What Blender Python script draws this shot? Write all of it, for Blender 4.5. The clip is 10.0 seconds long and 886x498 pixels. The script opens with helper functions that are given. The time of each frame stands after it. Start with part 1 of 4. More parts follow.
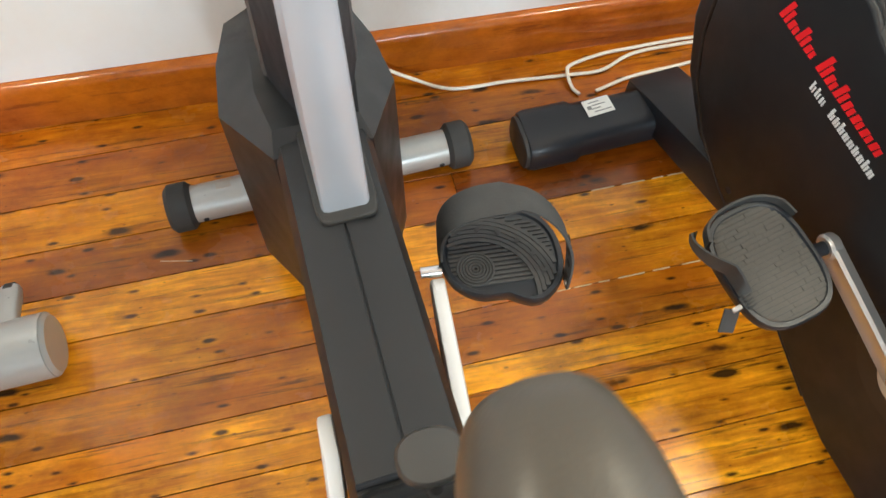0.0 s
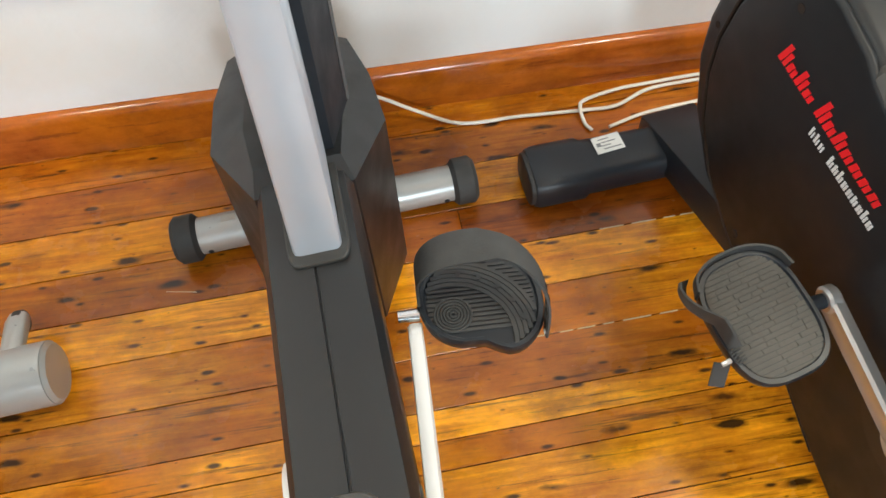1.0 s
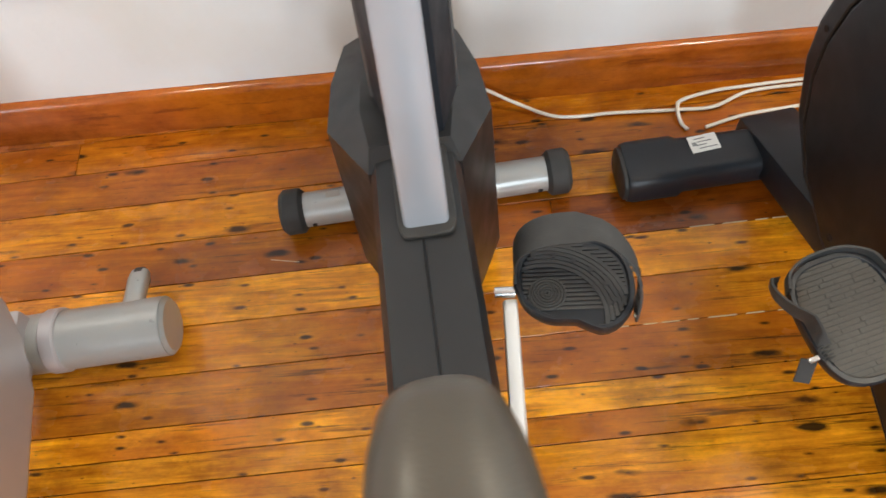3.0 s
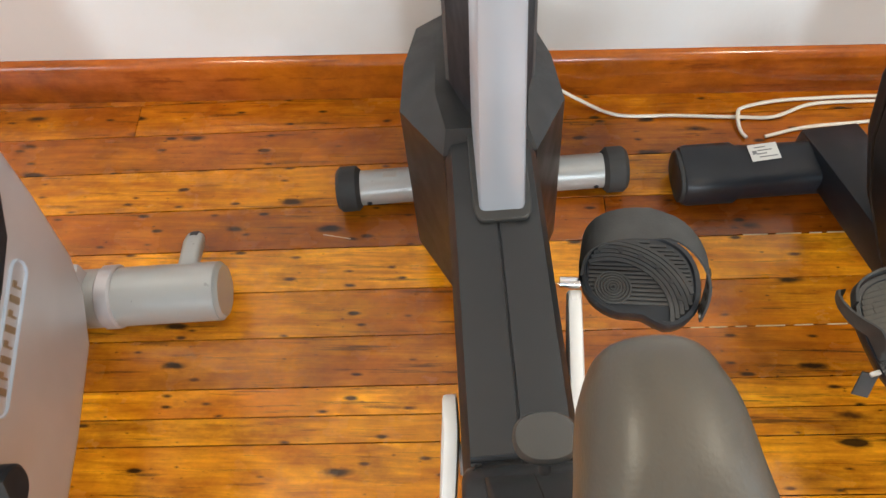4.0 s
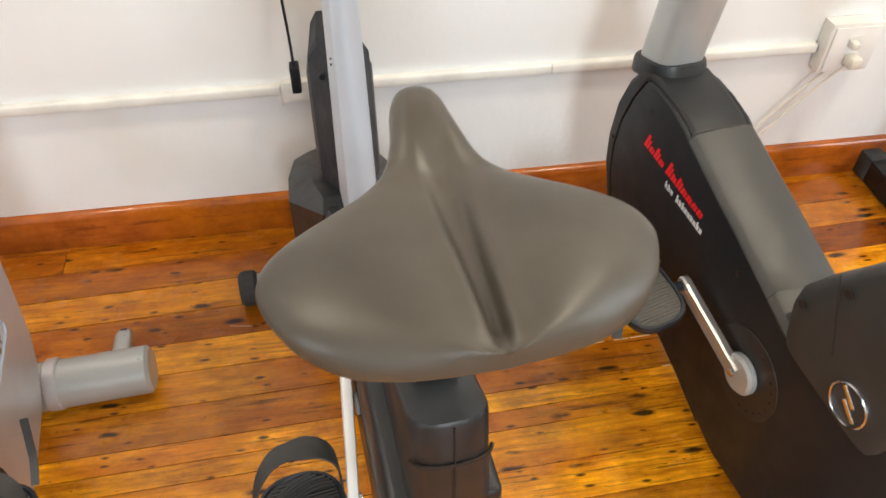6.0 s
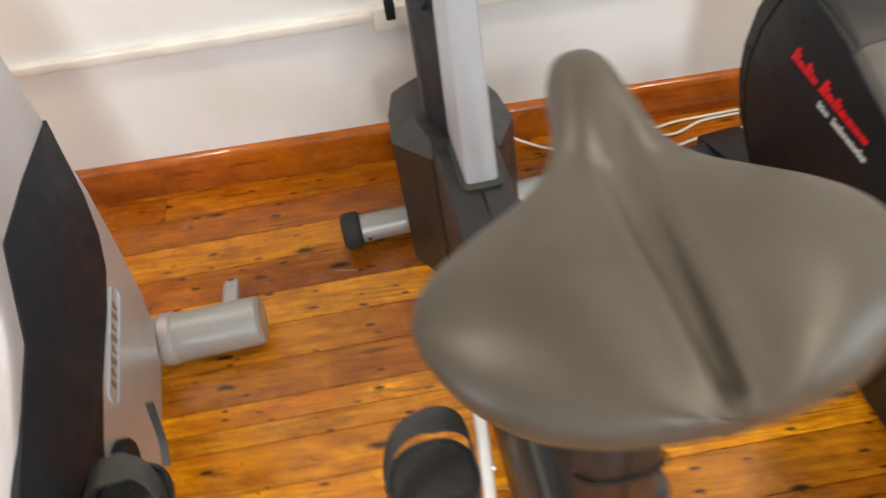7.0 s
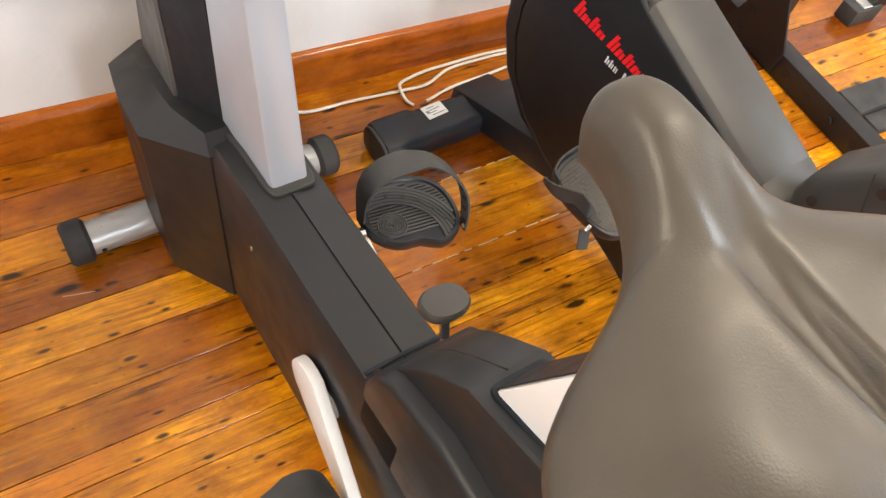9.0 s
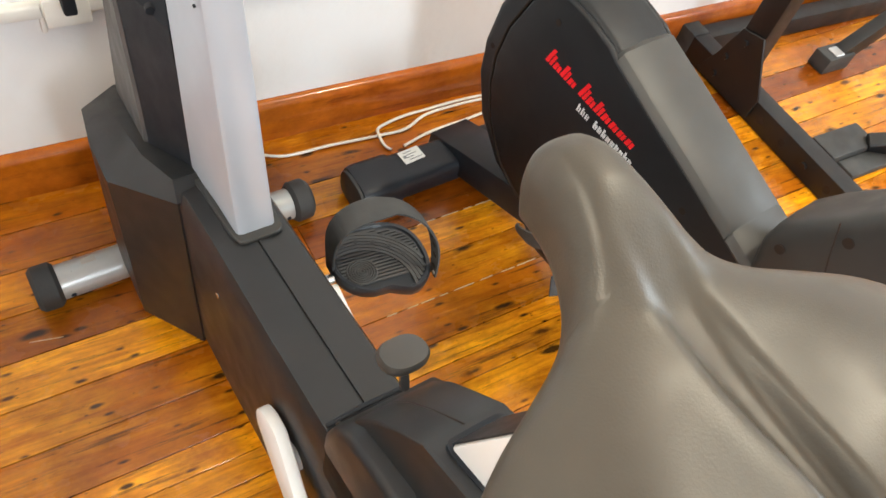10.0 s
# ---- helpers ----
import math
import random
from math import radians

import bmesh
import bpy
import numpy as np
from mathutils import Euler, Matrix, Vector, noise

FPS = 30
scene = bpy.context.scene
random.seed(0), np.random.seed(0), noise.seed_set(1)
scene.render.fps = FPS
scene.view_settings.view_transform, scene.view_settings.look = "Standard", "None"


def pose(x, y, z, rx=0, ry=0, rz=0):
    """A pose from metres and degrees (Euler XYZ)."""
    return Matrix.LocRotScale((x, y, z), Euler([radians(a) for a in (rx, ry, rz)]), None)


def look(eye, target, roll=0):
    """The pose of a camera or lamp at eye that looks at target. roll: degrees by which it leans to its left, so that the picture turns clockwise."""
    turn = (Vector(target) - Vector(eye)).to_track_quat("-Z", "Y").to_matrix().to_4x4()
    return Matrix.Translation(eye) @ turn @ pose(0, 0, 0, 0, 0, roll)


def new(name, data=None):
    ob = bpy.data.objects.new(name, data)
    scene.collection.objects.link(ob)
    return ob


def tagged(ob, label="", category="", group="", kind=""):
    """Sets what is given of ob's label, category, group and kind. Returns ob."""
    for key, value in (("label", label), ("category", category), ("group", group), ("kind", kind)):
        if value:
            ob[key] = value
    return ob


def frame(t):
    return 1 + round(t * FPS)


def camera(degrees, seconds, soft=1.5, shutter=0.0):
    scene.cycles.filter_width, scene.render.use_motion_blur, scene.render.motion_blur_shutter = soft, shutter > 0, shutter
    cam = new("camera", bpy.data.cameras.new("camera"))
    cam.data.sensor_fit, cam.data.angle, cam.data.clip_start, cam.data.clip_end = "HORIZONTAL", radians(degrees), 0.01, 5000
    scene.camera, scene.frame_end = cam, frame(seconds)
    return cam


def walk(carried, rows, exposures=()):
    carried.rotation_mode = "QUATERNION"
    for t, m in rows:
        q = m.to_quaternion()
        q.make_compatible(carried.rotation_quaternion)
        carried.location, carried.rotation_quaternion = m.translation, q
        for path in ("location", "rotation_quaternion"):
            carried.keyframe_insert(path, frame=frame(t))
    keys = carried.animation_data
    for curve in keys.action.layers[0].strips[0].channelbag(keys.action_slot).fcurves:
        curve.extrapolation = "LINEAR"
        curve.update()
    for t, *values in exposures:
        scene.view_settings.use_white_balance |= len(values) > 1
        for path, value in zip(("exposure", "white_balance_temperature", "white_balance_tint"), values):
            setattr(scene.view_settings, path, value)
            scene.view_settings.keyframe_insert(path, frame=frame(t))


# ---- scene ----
cam = camera(60.2, 10.0, soft=1.5, shutter=0.4)
PATH = [
    (0, (0.0350, -0.9430, 1.1330), (0.2530, -0.0560, -0.6450), 2.5),
    (0.5, (0.0910, -0.9100, 1.1120), (0.2370, -0.0060, -0.6660), -0.7),
    (1, (0.1210, -0.9290, 1.1340), (0.2140, 0.0300, -0.6190), -3.6),
    (1.5, (0.1490, -0.9460, 1.1480), (0.2280, 0.0410, -0.5890), -4.2),
    (2, (0.1400, -0.9520, 1.1440), (0.1640, 0.0150, -0.6070), -6.0),
    (2.5, (0.1140, -0.9710, 1.1620), (0.0550, 0.0160, -0.5770), -9.3),
    (3, (0.0880, -0.9700, 1.1710), (-0.0110, 0.0010, -0.5740), -9.8),
    (3.2, (0.0580, -0.9630, 1.1680), (-0.0440, 0.0000, -0.5820), -9.4),
    (4.3, (0.0191, -1.0176, 1.1951), (-0.1257, -0.0643, -0.5571), -6.6),
    (4.5, (0.0149, -1.0703, 1.2473), (-0.1111, -0.0014, -0.4392), -4.4),
    (5, (-0.0235, -1.2880, 1.2874), (0.1107, -0.0852, -0.3054), 0.4),
    (5.2, (-0.0567, -1.3797, 1.2763), (0.1702, -0.1224, -0.2624), 1.9),
    (6.3, (0.0310, -1.4803, 1.3458), (0.2574, -0.0616, -0.0467), 0.2),
    (6.5, (0.0389, -1.4523, 1.3440), (0.1708, -0.0726, -0.0968), -1.7),
    (7, (-0.0419, -1.3396, 1.3139), (-0.0467, -0.0974, -0.2542), -9.0),
    (7.1, (-0.0933, -1.2938, 1.2886), (-0.0160, -0.0543, -0.2790), -7.0),
    (7.3, (-0.1642, -1.2183, 1.2589), (0.1043, -0.0390, -0.3335), -1.3),
    (7.5, (-0.2041, -1.1550, 1.2423), (0.2447, -0.1116, -0.4042), 6.5),
    (8, (-0.2008, -1.0785, 1.2347), (0.4853, -0.2071, -0.4298), 15.0),
    (8.5, (-0.1908, -1.0858, 1.2276), (0.5587, -0.2535, -0.4294), 16.7),
    (9, (-0.1917, -1.0911, 1.2245), (0.5710, -0.2509, -0.4229), 17.4),
    (9.5, (-0.1726, -1.0964, 1.2295), (0.6154, -0.2334, -0.3935), 17.8),
    (10, (-0.1626, -1.0938, 1.2305), (0.6538, -0.1857, -0.3541), 17.3),
]
EXPOSURES = [(0.0, -0.2, 6450, 3), (1.5, -0.24, 6400, 3), (2.5, -0.35, 6550, 7), (3.2, -0.38, 6450, 7), (4.5, -0.26, 6550, 5), (5.2, -0.3, 6600, 4), (6.3, -0.5, 6850, 8), (7.0, -0.48, 6900, 8), (7.6, -0.44, 6950, 9), (8.3, -0.11, 6900, 11), (9.2, -0.09, 6850, 11), (10.0, -0.09, 6650, 6)]
walk(cam, [(t, look(eye, target, roll)) for t, eye, target, roll in PATH], EXPOSURES)

# ---- light ----
world = bpy.data.worlds.new("world")
scene.world = world
world.use_nodes = True
wn = world.node_tree
sky = wn.nodes.new("ShaderNodeTexSky")
sky.sky_type, sky.sun_disc = "NISHITA", False
sky.sun_elevation, sky.sun_rotation = radians(40), radians(200)
wn.links.new(sky.outputs[0], wn.nodes["Background"].inputs[0])
wn.nodes["Background"].inputs[1].default_value = 0.1


def area(name, m, w, h, power, colour):
    d = bpy.data.lights.new(name, "AREA")
    d.shape, d.size, d.size_y, d.energy, d.color = "RECTANGLE", w, h, power, colour
    ob = new(name, d)
    ob.matrix_world = m
    return ob


# daylight in the windows behind the camera and on both sides, two warm ceiling lamps over the row
area("window_light", look((0.5, -4.4, 1.75), (0.5, 0, 1.0)), 0.6, 0.9, 112, (0.80, 0.90, 1.0))
area("window_light", look((-1.7, -4.4, 1.75), (-1.7, 0, 1.0)), 1.0, 1.5, 18, (0.80, 0.90, 1.0))
area("window_light", look((-3.3, -2.7, 1.75), (0, -0.9, 0.8)), 1.0, 1.5, 44, (0.76, 0.88, 1.0))
area("window_light", look((3.4, -1.6, 1.75), (0, -1.0, 0.8)), 1.0, 1.5, 66, (0.80, 0.90, 1.0))
area("ceiling_light", pose(1.5, -0.75, 2.86), 0.22, 0.22, 44, (1.0, 0.89, 0.72))
area("ceiling_light", pose(-1.5, -0.7, 2.86), 0.22, 0.22, 36, (1.0, 0.89, 0.72))


# ---- materials ----
def material(name):
    m = bpy.data.materials.new(name)
    m.use_nodes = True
    t = m.node_tree
    return m, t, t.nodes["Principled BSDF"]


def node(t, kind, **sets):
    n = t.nodes.new(kind)
    for k, v in sets.items():
        n.inputs[k.replace("_", " ")].default_value = v
    return n


def coords(t, scale=(1, 1, 1), source="Object"):
    tc = t.nodes.new("ShaderNodeTexCoord")
    mp = t.nodes.new("ShaderNodeMapping")
    mp.inputs["Scale"].default_value = scale
    t.links.new(tc.outputs[source], mp.inputs["Vector"])
    return mp.outputs[0]


def ramp(t, src, stops):
    r = t.nodes.new("ShaderNodeValToRGB")
    while len(r.color_ramp.elements) < len(stops):
        r.color_ramp.elements.new(0.5)
    for e, (p, c) in zip(r.color_ramp.elements, stops):
        e.position, e.color = p, (*c, 1) if len(c) == 3 else c
    t.links.new(src, r.inputs[0])
    return r.outputs[0]


def mix(t, fac, a, b, blend="MIX"):
    n = t.nodes.new("ShaderNodeMix")
    n.data_type, n.blend_type = "RGBA", blend
    for sock, v in ((n.inputs[0], fac), (n.inputs[6], a), (n.inputs[7], b)):
        if isinstance(v, (int, float)):
            sock.default_value = v
        elif isinstance(v, tuple):
            sock.default_value = (*v, 1)
        else:
            t.links.new(v, sock)
    return n.outputs[2]


def bump(t, bsdf, height, strength, distance=0.002):
    b = t.nodes.new("ShaderNodeBump")
    b.inputs["Strength"].default_value, b.inputs["Distance"].default_value = strength, distance
    t.links.new(height, b.inputs["Height"])
    t.links.new(b.outputs[0], bsdf.inputs["Normal"])


def plain(name, colour, rough, metal=0.0, grain=900.0, depth=0.15, vary=0.12, coat=0.0, spec=0.42):
    """A moulded, painted or metal surface: fine grain relief, broad unevenness and a little dust."""
    m, t, b = material(name)
    v = coords(t)
    big = node(t, "ShaderNodeTexNoise", Scale=9.0, Detail=5.0)
    t.links.new(v, big.inputs["Vector"])
    lo, hi = tuple(c * (1 - vary) for c in colour), tuple(min(1, c * (1 + vary)) for c in colour)
    t.links.new(ramp(t, big.outputs[0], [(0.3, lo), (0.7, hi)]), b.inputs["Base Color"])
    fine = node(t, "ShaderNodeTexNoise", Scale=grain, Detail=2.0)
    t.links.new(v, fine.inputs["Vector"])
    smear = node(t, "ShaderNodeTexNoise", Scale=23.0, Detail=6.0)
    t.links.new(v, smear.inputs["Vector"])
    t.links.new(ramp(t, smear.outputs[0], [(0.3, (rough * 0.85,) * 3), (0.75, (min(1, rough * 1.2),) * 3)]), b.inputs["Roughness"])
    bump(t, b, fine.outputs[0], depth, 0.0006)
    b.inputs["Metallic"].default_value = metal
    b.inputs["Coat Weight"].default_value = coat
    b.inputs["Coat Roughness"].default_value = 0.15
    b.inputs["Specular IOR Level"].default_value = spec
    return m


def wood(name, dark, light, knots, rough, along=(1.0, 14.0, 14.0), knotty=True):
    """Varnished old pine: streaks along x, knots and dark worn marks; each board takes its own tone."""
    m, t, b = material(name)
    info = t.nodes.new("ShaderNodeObjectInfo")
    tc = t.nodes.new("ShaderNodeTexCoord")
    shift = t.nodes.new("ShaderNodeVectorMath")
    shift.operation = "MULTIPLY_ADD"
    shift.inputs[1].default_value = (17.0, 31.0, 7.0)
    comb = t.nodes.new("ShaderNodeCombineXYZ")
    for k in range(3):
        t.links.new(info.outputs["Random"], comb.inputs[k])
    t.links.new(comb.outputs[0], shift.inputs[0])
    t.links.new(tc.outputs["Object"], shift.inputs[2])

    def mapped(scale):
        mp = t.nodes.new("ShaderNodeMapping")
        mp.inputs["Scale"].default_value = scale
        t.links.new(shift.outputs[0], mp.inputs["Vector"])
        return mp.outputs[0]

    grain = node(t, "ShaderNodeTexNoise", Scale=7.0, Detail=8.0, Roughness=0.62, Distortion=0.6)
    t.links.new(mapped(along), grain.inputs["Vector"])
    tone = node(t, "ShaderNodeTexNoise", Scale=2.6, Detail=5.0, Roughness=0.6)
    t.links.new(mapped((1.0, 2.5, 1.0)), tone.inputs["Vector"])
    base = ramp(t, grain.outputs[0], [(0.28, dark), (0.72, light)])
    base = mix(t, 1.0, base, info.outputs["Color"], "MULTIPLY")
    base = mix(t, ramp(t, tone.outputs[0], [(0.42, (0, 0, 0)), (0.62, (0.8, 0.8, 0.8))]), base, (0.438, 0.114, 0.005), "MIX")
    base = mix(t, 1.0, base, info.outputs["Color"], "MULTIPLY")
    wob = node(t, "ShaderNodeTexNoise", Scale=26.0, Detail=4.0)
    t.links.new(mapped((0.7, 1.6, 1)), wob.inputs["Vector"])
    for scale, few, edge, deep in (((4.2, 15.0, 1.0), 0.50, 0.20, 0.96), ((10.0, 32.0, 1.0), 0.50, 0.20, 0.94), ((24.0, 55.0, 1.0), 0.72, 0.15, 0.85)) if knotty else ():
        kn = node(t, "ShaderNodeTexVoronoi", Scale=1.0, Randomness=1.0)
        kn.voronoi_dimensions = "2D"
        t.links.new(mapped(scale), kn.inputs["Vector"])
        add = t.nodes.new("ShaderNodeMath")
        add.operation = "MULTIPLY_ADD"
        add.inputs[1].default_value = 0.32
        t.links.new(wob.outputs[0], add.inputs[0])
        t.links.new(kn.outputs["Distance"], add.inputs[2])
        mask = ramp(t, add.outputs[0], [(edge, (deep,) * 3), (edge + 0.08, (0, 0, 0))])
        some = t.nodes.new("ShaderNodeMath")
        some.operation = "GREATER_THAN"
        some.inputs[1].default_value = few
        part_of = t.nodes.new("ShaderNodeSeparateColor")
        t.links.new(kn.outputs["Color"], part_of.inputs[0])
        t.links.new(part_of.outputs[0], some.inputs[0])
        gate = t.nodes.new("ShaderNodeMath")
        gate.operation = "MULTIPLY"
        t.links.new(mask, gate.inputs[0])
        t.links.new(some.outputs[0], gate.inputs[1])
        base = mix(t, gate.outputs[0], base, knots)
    stain = node(t, "ShaderNodeTexNoise", Scale=5.5, Detail=7.0, Roughness=0.72)
    t.links.new(mapped((1.0, 2.2, 1.0)), stain.inputs["Vector"])
    base = mix(t, ramp(t, stain.outputs[0], [(0.49, (0, 0, 0)), (0.68, (0.55, 0.55, 0.55))]), base, (0.17, 0.044, 0.007))
    mottle = node(t, "ShaderNodeTexNoise", Scale=19.0, Detail=8.0, Roughness=0.7)
    t.links.new(mapped((0.8, 1.5, 1.0)), mottle.inputs["Vector"])
    base = mix(t, 1.0, base, ramp(t, mottle.outputs[0], [(0.30, (0.70, 0.62, 0.52)), (0.52, (1.0, 1.02, 1.0)), (0.72, (1.25, 1.27, 1.15))]), "MULTIPLY")
    streak = node(t, "ShaderNodeTexNoise", Scale=4.0, Detail=6.0, Roughness=0.7)
    t.links.new(mapped((1.3, 30.0, 10.0)), streak.inputs["Vector"])
    base = mix(t, ramp(t, streak.outputs[0], [(0.57, (0, 0, 0)), (0.66, (0.75, 0.75, 0.75))]), base, knots)
    t.links.new(base, b.inputs["Base Color"])
    wear = node(t, "ShaderNodeTexNoise", Scale=11.0, Detail=6.0)
    t.links.new(mapped((1, 1.5, 1)), wear.inputs["Vector"])
    t.links.new(ramp(t, wear.outputs[0], [(0.3, (rough * 0.7,) * 3), (0.75, (rough * 1.6,) * 3)]), b.inputs["Roughness"])
    bump(t, b, grain.outputs[0], 0.25, 0.0012)
    b.inputs["Coat Weight"].default_value = 0.2
    b.inputs["Specular IOR Level"].default_value = 0.32
    b.inputs["Coat Roughness"].default_value = 0.08
    return m


def plaster(name, colour):
    m, t, b = material(name)
    v = coords(t)
    blot = node(t, "ShaderNodeTexNoise", Scale=2.3, Detail=6.0)
    t.links.new(v, blot.inputs["Vector"])
    t.links.new(ramp(t, blot.outputs[0], [(0.28, (colour[0] * 0.9, colour[1] * 0.87, colour[2] * 0.82)), (0.45, tuple(c * 0.96 for c in colour)), (0.7, colour)]), b.inputs["Base Color"])
    rel = node(t, "ShaderNodeTexNoise", Scale=42.0, Detail=7.0)
    t.links.new(v, rel.inputs["Vector"])
    bump(t, b, rel.outputs[0], 0.35, 0.003)
    b.inputs["Roughness"].default_value = 0.5
    return m


WOOD = wood("floor_wood", (0.345, 0.091, 0.004), (0.84, 0.346, 0.012), (0.026, 0.012, 0.004), 0.22)
SKIRT = wood("skirting_wood", (0.29, 0.060, 0.008), (0.43, 0.112, 0.017), (0.16, 0.035, 0.008), 0.16, (1.0, 9.0, 9.0), False)
PLASTER = plaster("wall_plaster", (0.82, 0.82, 0.815))
CEIL = plaster("ceiling_plaster", (0.8, 0.8, 0.79))
# dirt between the boards; elsewhere painted shade inside seams, slots and holes
GAP = plain("joint_dirt_and_hole_shade", (0.02, 0.011, 0.006), 0.9)
CHARCOAL = plain("charcoal_plastic", (0.0155, 0.0164, 0.0178), 0.41, depth=0.22)
FLANK = plain("grey_flank_plastic", (0.085, 0.086, 0.088), 0.45, depth=0.2)
CHARCOAL_TOP = plain("satin_charcoal_plastic", (0.034, 0.0335, 0.032), 0.5, depth=0.25)
BLACK = plain("black_plastic", (0.0125, 0.0150, 0.0200), 0.6, depth=0.25, spec=0.25)
MATT_BLACK = plain("matt_black_plastic", (0.0084, 0.0094, 0.0112), 0.5, depth=0.3, vary=0.18)
SLATE = plain("slate_plastic", (0.014, 0.017, 0.022), 0.4, depth=0.25)
STONE = plain("stone_grey_plastic", (0.050, 0.0485, 0.045), 0.45, depth=0.2)
RUBBER = plain("worn_rubber", (0.042, 0.042, 0.041), 0.7, depth=0.5, vary=0.6, grain=400)
SILVER = plain("silver_paint", (0.46, 0.51, 0.58), 0.34, 0.35, depth=0.08, vary=0.04)
PEARL = plain("pearl_silver_paint", (0.50, 0.48, 0.49), 0.35, 0.35, depth=0.08, vary=0.05)
PALE = plain("pale_grey_paint", (0.42, 0.43, 0.42), 0.32, 0.3, depth=0.1, vary=0.06)
WHITE = plain("white_paint", (0.80, 0.79, 0.77), 0.35, vary=0.05)
CHROME = plain("worn_chrome", (0.72, 0.72, 0.72), 0.18, 1.0, depth=0.05)
CRANK = plain("cast_aluminium", (0.55, 0.55, 0.54), 0.34, 0.85, depth=0.3, grain=300)
SADDLE = plain("saddle_vinyl", (0.069, 0.0595, 0.046), 0.40, depth=0.2, grain=700, vary=0.22)
CORD = plain("white_cord", (0.72, 0.68, 0.6), 0.45)
LABEL = plain("paper_label", (0.75, 0.74, 0.7), 0.5)
INK = plain("grey_ink", (0.22, 0.22, 0.22), 0.6)
RED = plain("red_print", (0.72, 0.012, 0.02), 0.45)
PRINT = plain("white_print", (0.62, 0.62, 0.62), 0.5)
BLACK_STEEL = plain("black_powder_coat", (0.0105, 0.0105, 0.0112), 0.5, depth=0.4, grain=500)
TREAD = plain("pedal_tread", (0.042, 0.0415, 0.041), 0.5, depth=0.4, grain=300, vary=0.3)
BROWN_TREAD = plain("dusty_pedal_tread", (0.075, 0.07, 0.062), 0.75, depth=0.8, grain=260, vary=0.3)
BRONZE = plain("bronze_print", (0.30, 0.22, 0.14), 0.4, 0.5)
TRUNK = plain("raceway_plastic", (0.76, 0.74, 0.69), 0.4)


# ---- mesh tools ----
def finish(bm, angle=35):
    bmesh.ops.recalc_face_normals(bm, faces=bm.faces)
    me = bpy.data.meshes.new("mesh")
    bm.to_mesh(me)
    bm.free()
    me.polygons.foreach_set("use_smooth", [True] * len(me.polygons))
    me.set_sharp_from_angle(angle=radians(angle))
    return me


def part(name, bm, mat, parent=None, label="", angle=35):
    me = finish(bm, angle) if isinstance(bm, bmesh.types.BMesh) else bm
    if not me.materials:
        me.materials.append(mat)
    ob = new(name, me)
    if parent is not None:
        ob.parent = parent
    if label:
        ob["label"] = label
    return ob


def thing(name, m, label, category, group=""):
    ob = new(name)
    ob.empty_display_size = 0.1
    ob.matrix_world = m
    return tagged(ob, label, category, group)


def rounded(bm, width, segments=2, angle=30):
    edges = [e for e in bm.edges if len(e.link_faces) == 2 and e.calc_face_angle(0) > radians(angle)]
    if width > 0 and edges:
        bmesh.ops.bevel(bm, geom=edges, offset=width, segments=segments, affect="EDGES", profile=0.5, clamp_overlap=True)
    return bm


def box(x0, x1, y0, y1, z0, z1, r=0.0, seg=2, m=None):
    bm = bmesh.new()
    bmesh.ops.create_cube(bm, size=1.0)
    for v in bm.verts:
        v.co = Vector((x0 + (v.co.x + 0.5) * (x1 - x0), y0 + (v.co.y + 0.5) * (y1 - y0), z0 + (v.co.z + 0.5) * (z1 - z0)))
    rounded(bm, r, seg)
    if m is not None:
        bm.transform(m)
    return bm


def slab(profile, u0, u1, r=0.004, seg=2, m=None):
    """A (v, z) outline, given round its edge, drawn out from u0 to u1."""
    bm = bmesh.new()
    a = [bm.verts.new((u0, v, z)) for v, z in profile]
    b = [bm.verts.new((u1, v, z)) for v, z in profile]
    bm.faces.new(a)
    bm.faces.new(b[::-1])
    for i in range(len(a)):
        j = (i + 1) % len(a)
        bm.faces.new((a[j], a[i], b[i], b[j]))
    bmesh.ops.recalc_face_normals(bm, faces=bm.faces)
    rounded(bm, r, seg)
    if m is not None:
        bm.transform(m)
    return bm


def loft(rings, closed=True, caps=True):
    bm = bmesh.new()
    rows = [[bm.verts.new(p) for p in ring] for ring in rings]
    n = len(rows[0])
    for a, b in zip(rows, rows[1:]):
        for i in range(n if closed else n - 1):
            j = (i + 1) % n
            bm.faces.new((a[i], a[j], b[j], b[i]))
    if caps:
        bm.faces.new(rows[0][::-1])
        bm.faces.new(rows[-1])
    return bm


def spline(points, steps=6):
    pts = [Vector(p) for p in points]
    ext = [2 * pts[0] - pts[1]] + pts + [2 * pts[-1] - pts[-2]]
    out = []
    for a, b, c, d in zip(ext, ext[1:], ext[2:], ext[3:]):
        for k in range(steps):
            t = k / steps
            out.append(0.5 * (2 * b + (c - a) * t + (2 * a - 5 * b + 4 * c - d) * t * t + (3 * b - a - 3 * c + d) * t ** 3))
    return out + [pts[-1]]


def oval(a, b, n=16, power=2.0):
    e = 2.0 / power
    out = []
    for k in range(n):
        w = 2 * math.pi * k / n
        c, s = math.cos(w), math.sin(w)
        out.append((a * math.copysign(abs(c) ** e, c), b * math.copysign(abs(s) ** e, s)))
    return out


def sweep(points, section, up=(0, 0, 1), scale=None):
    """Draws a section (side, up) along a way of points."""
    rings = []
    pts = [Vector(p) for p in points]
    for i, p in enumerate(pts):
        d = (pts[min(i + 1, len(pts) - 1)] - pts[max(i - 1, 0)]).normalized()
        side = d.cross(Vector(up))
        side = side.normalized() if side.length > 1e-6 else Vector((1, 0, 0))
        top = side.cross(d)
        k = scale[i] if scale else 1.0
        rings.append([p + side * (x * k) + top * (y * k) for x, y in section])
    return loft(rings)


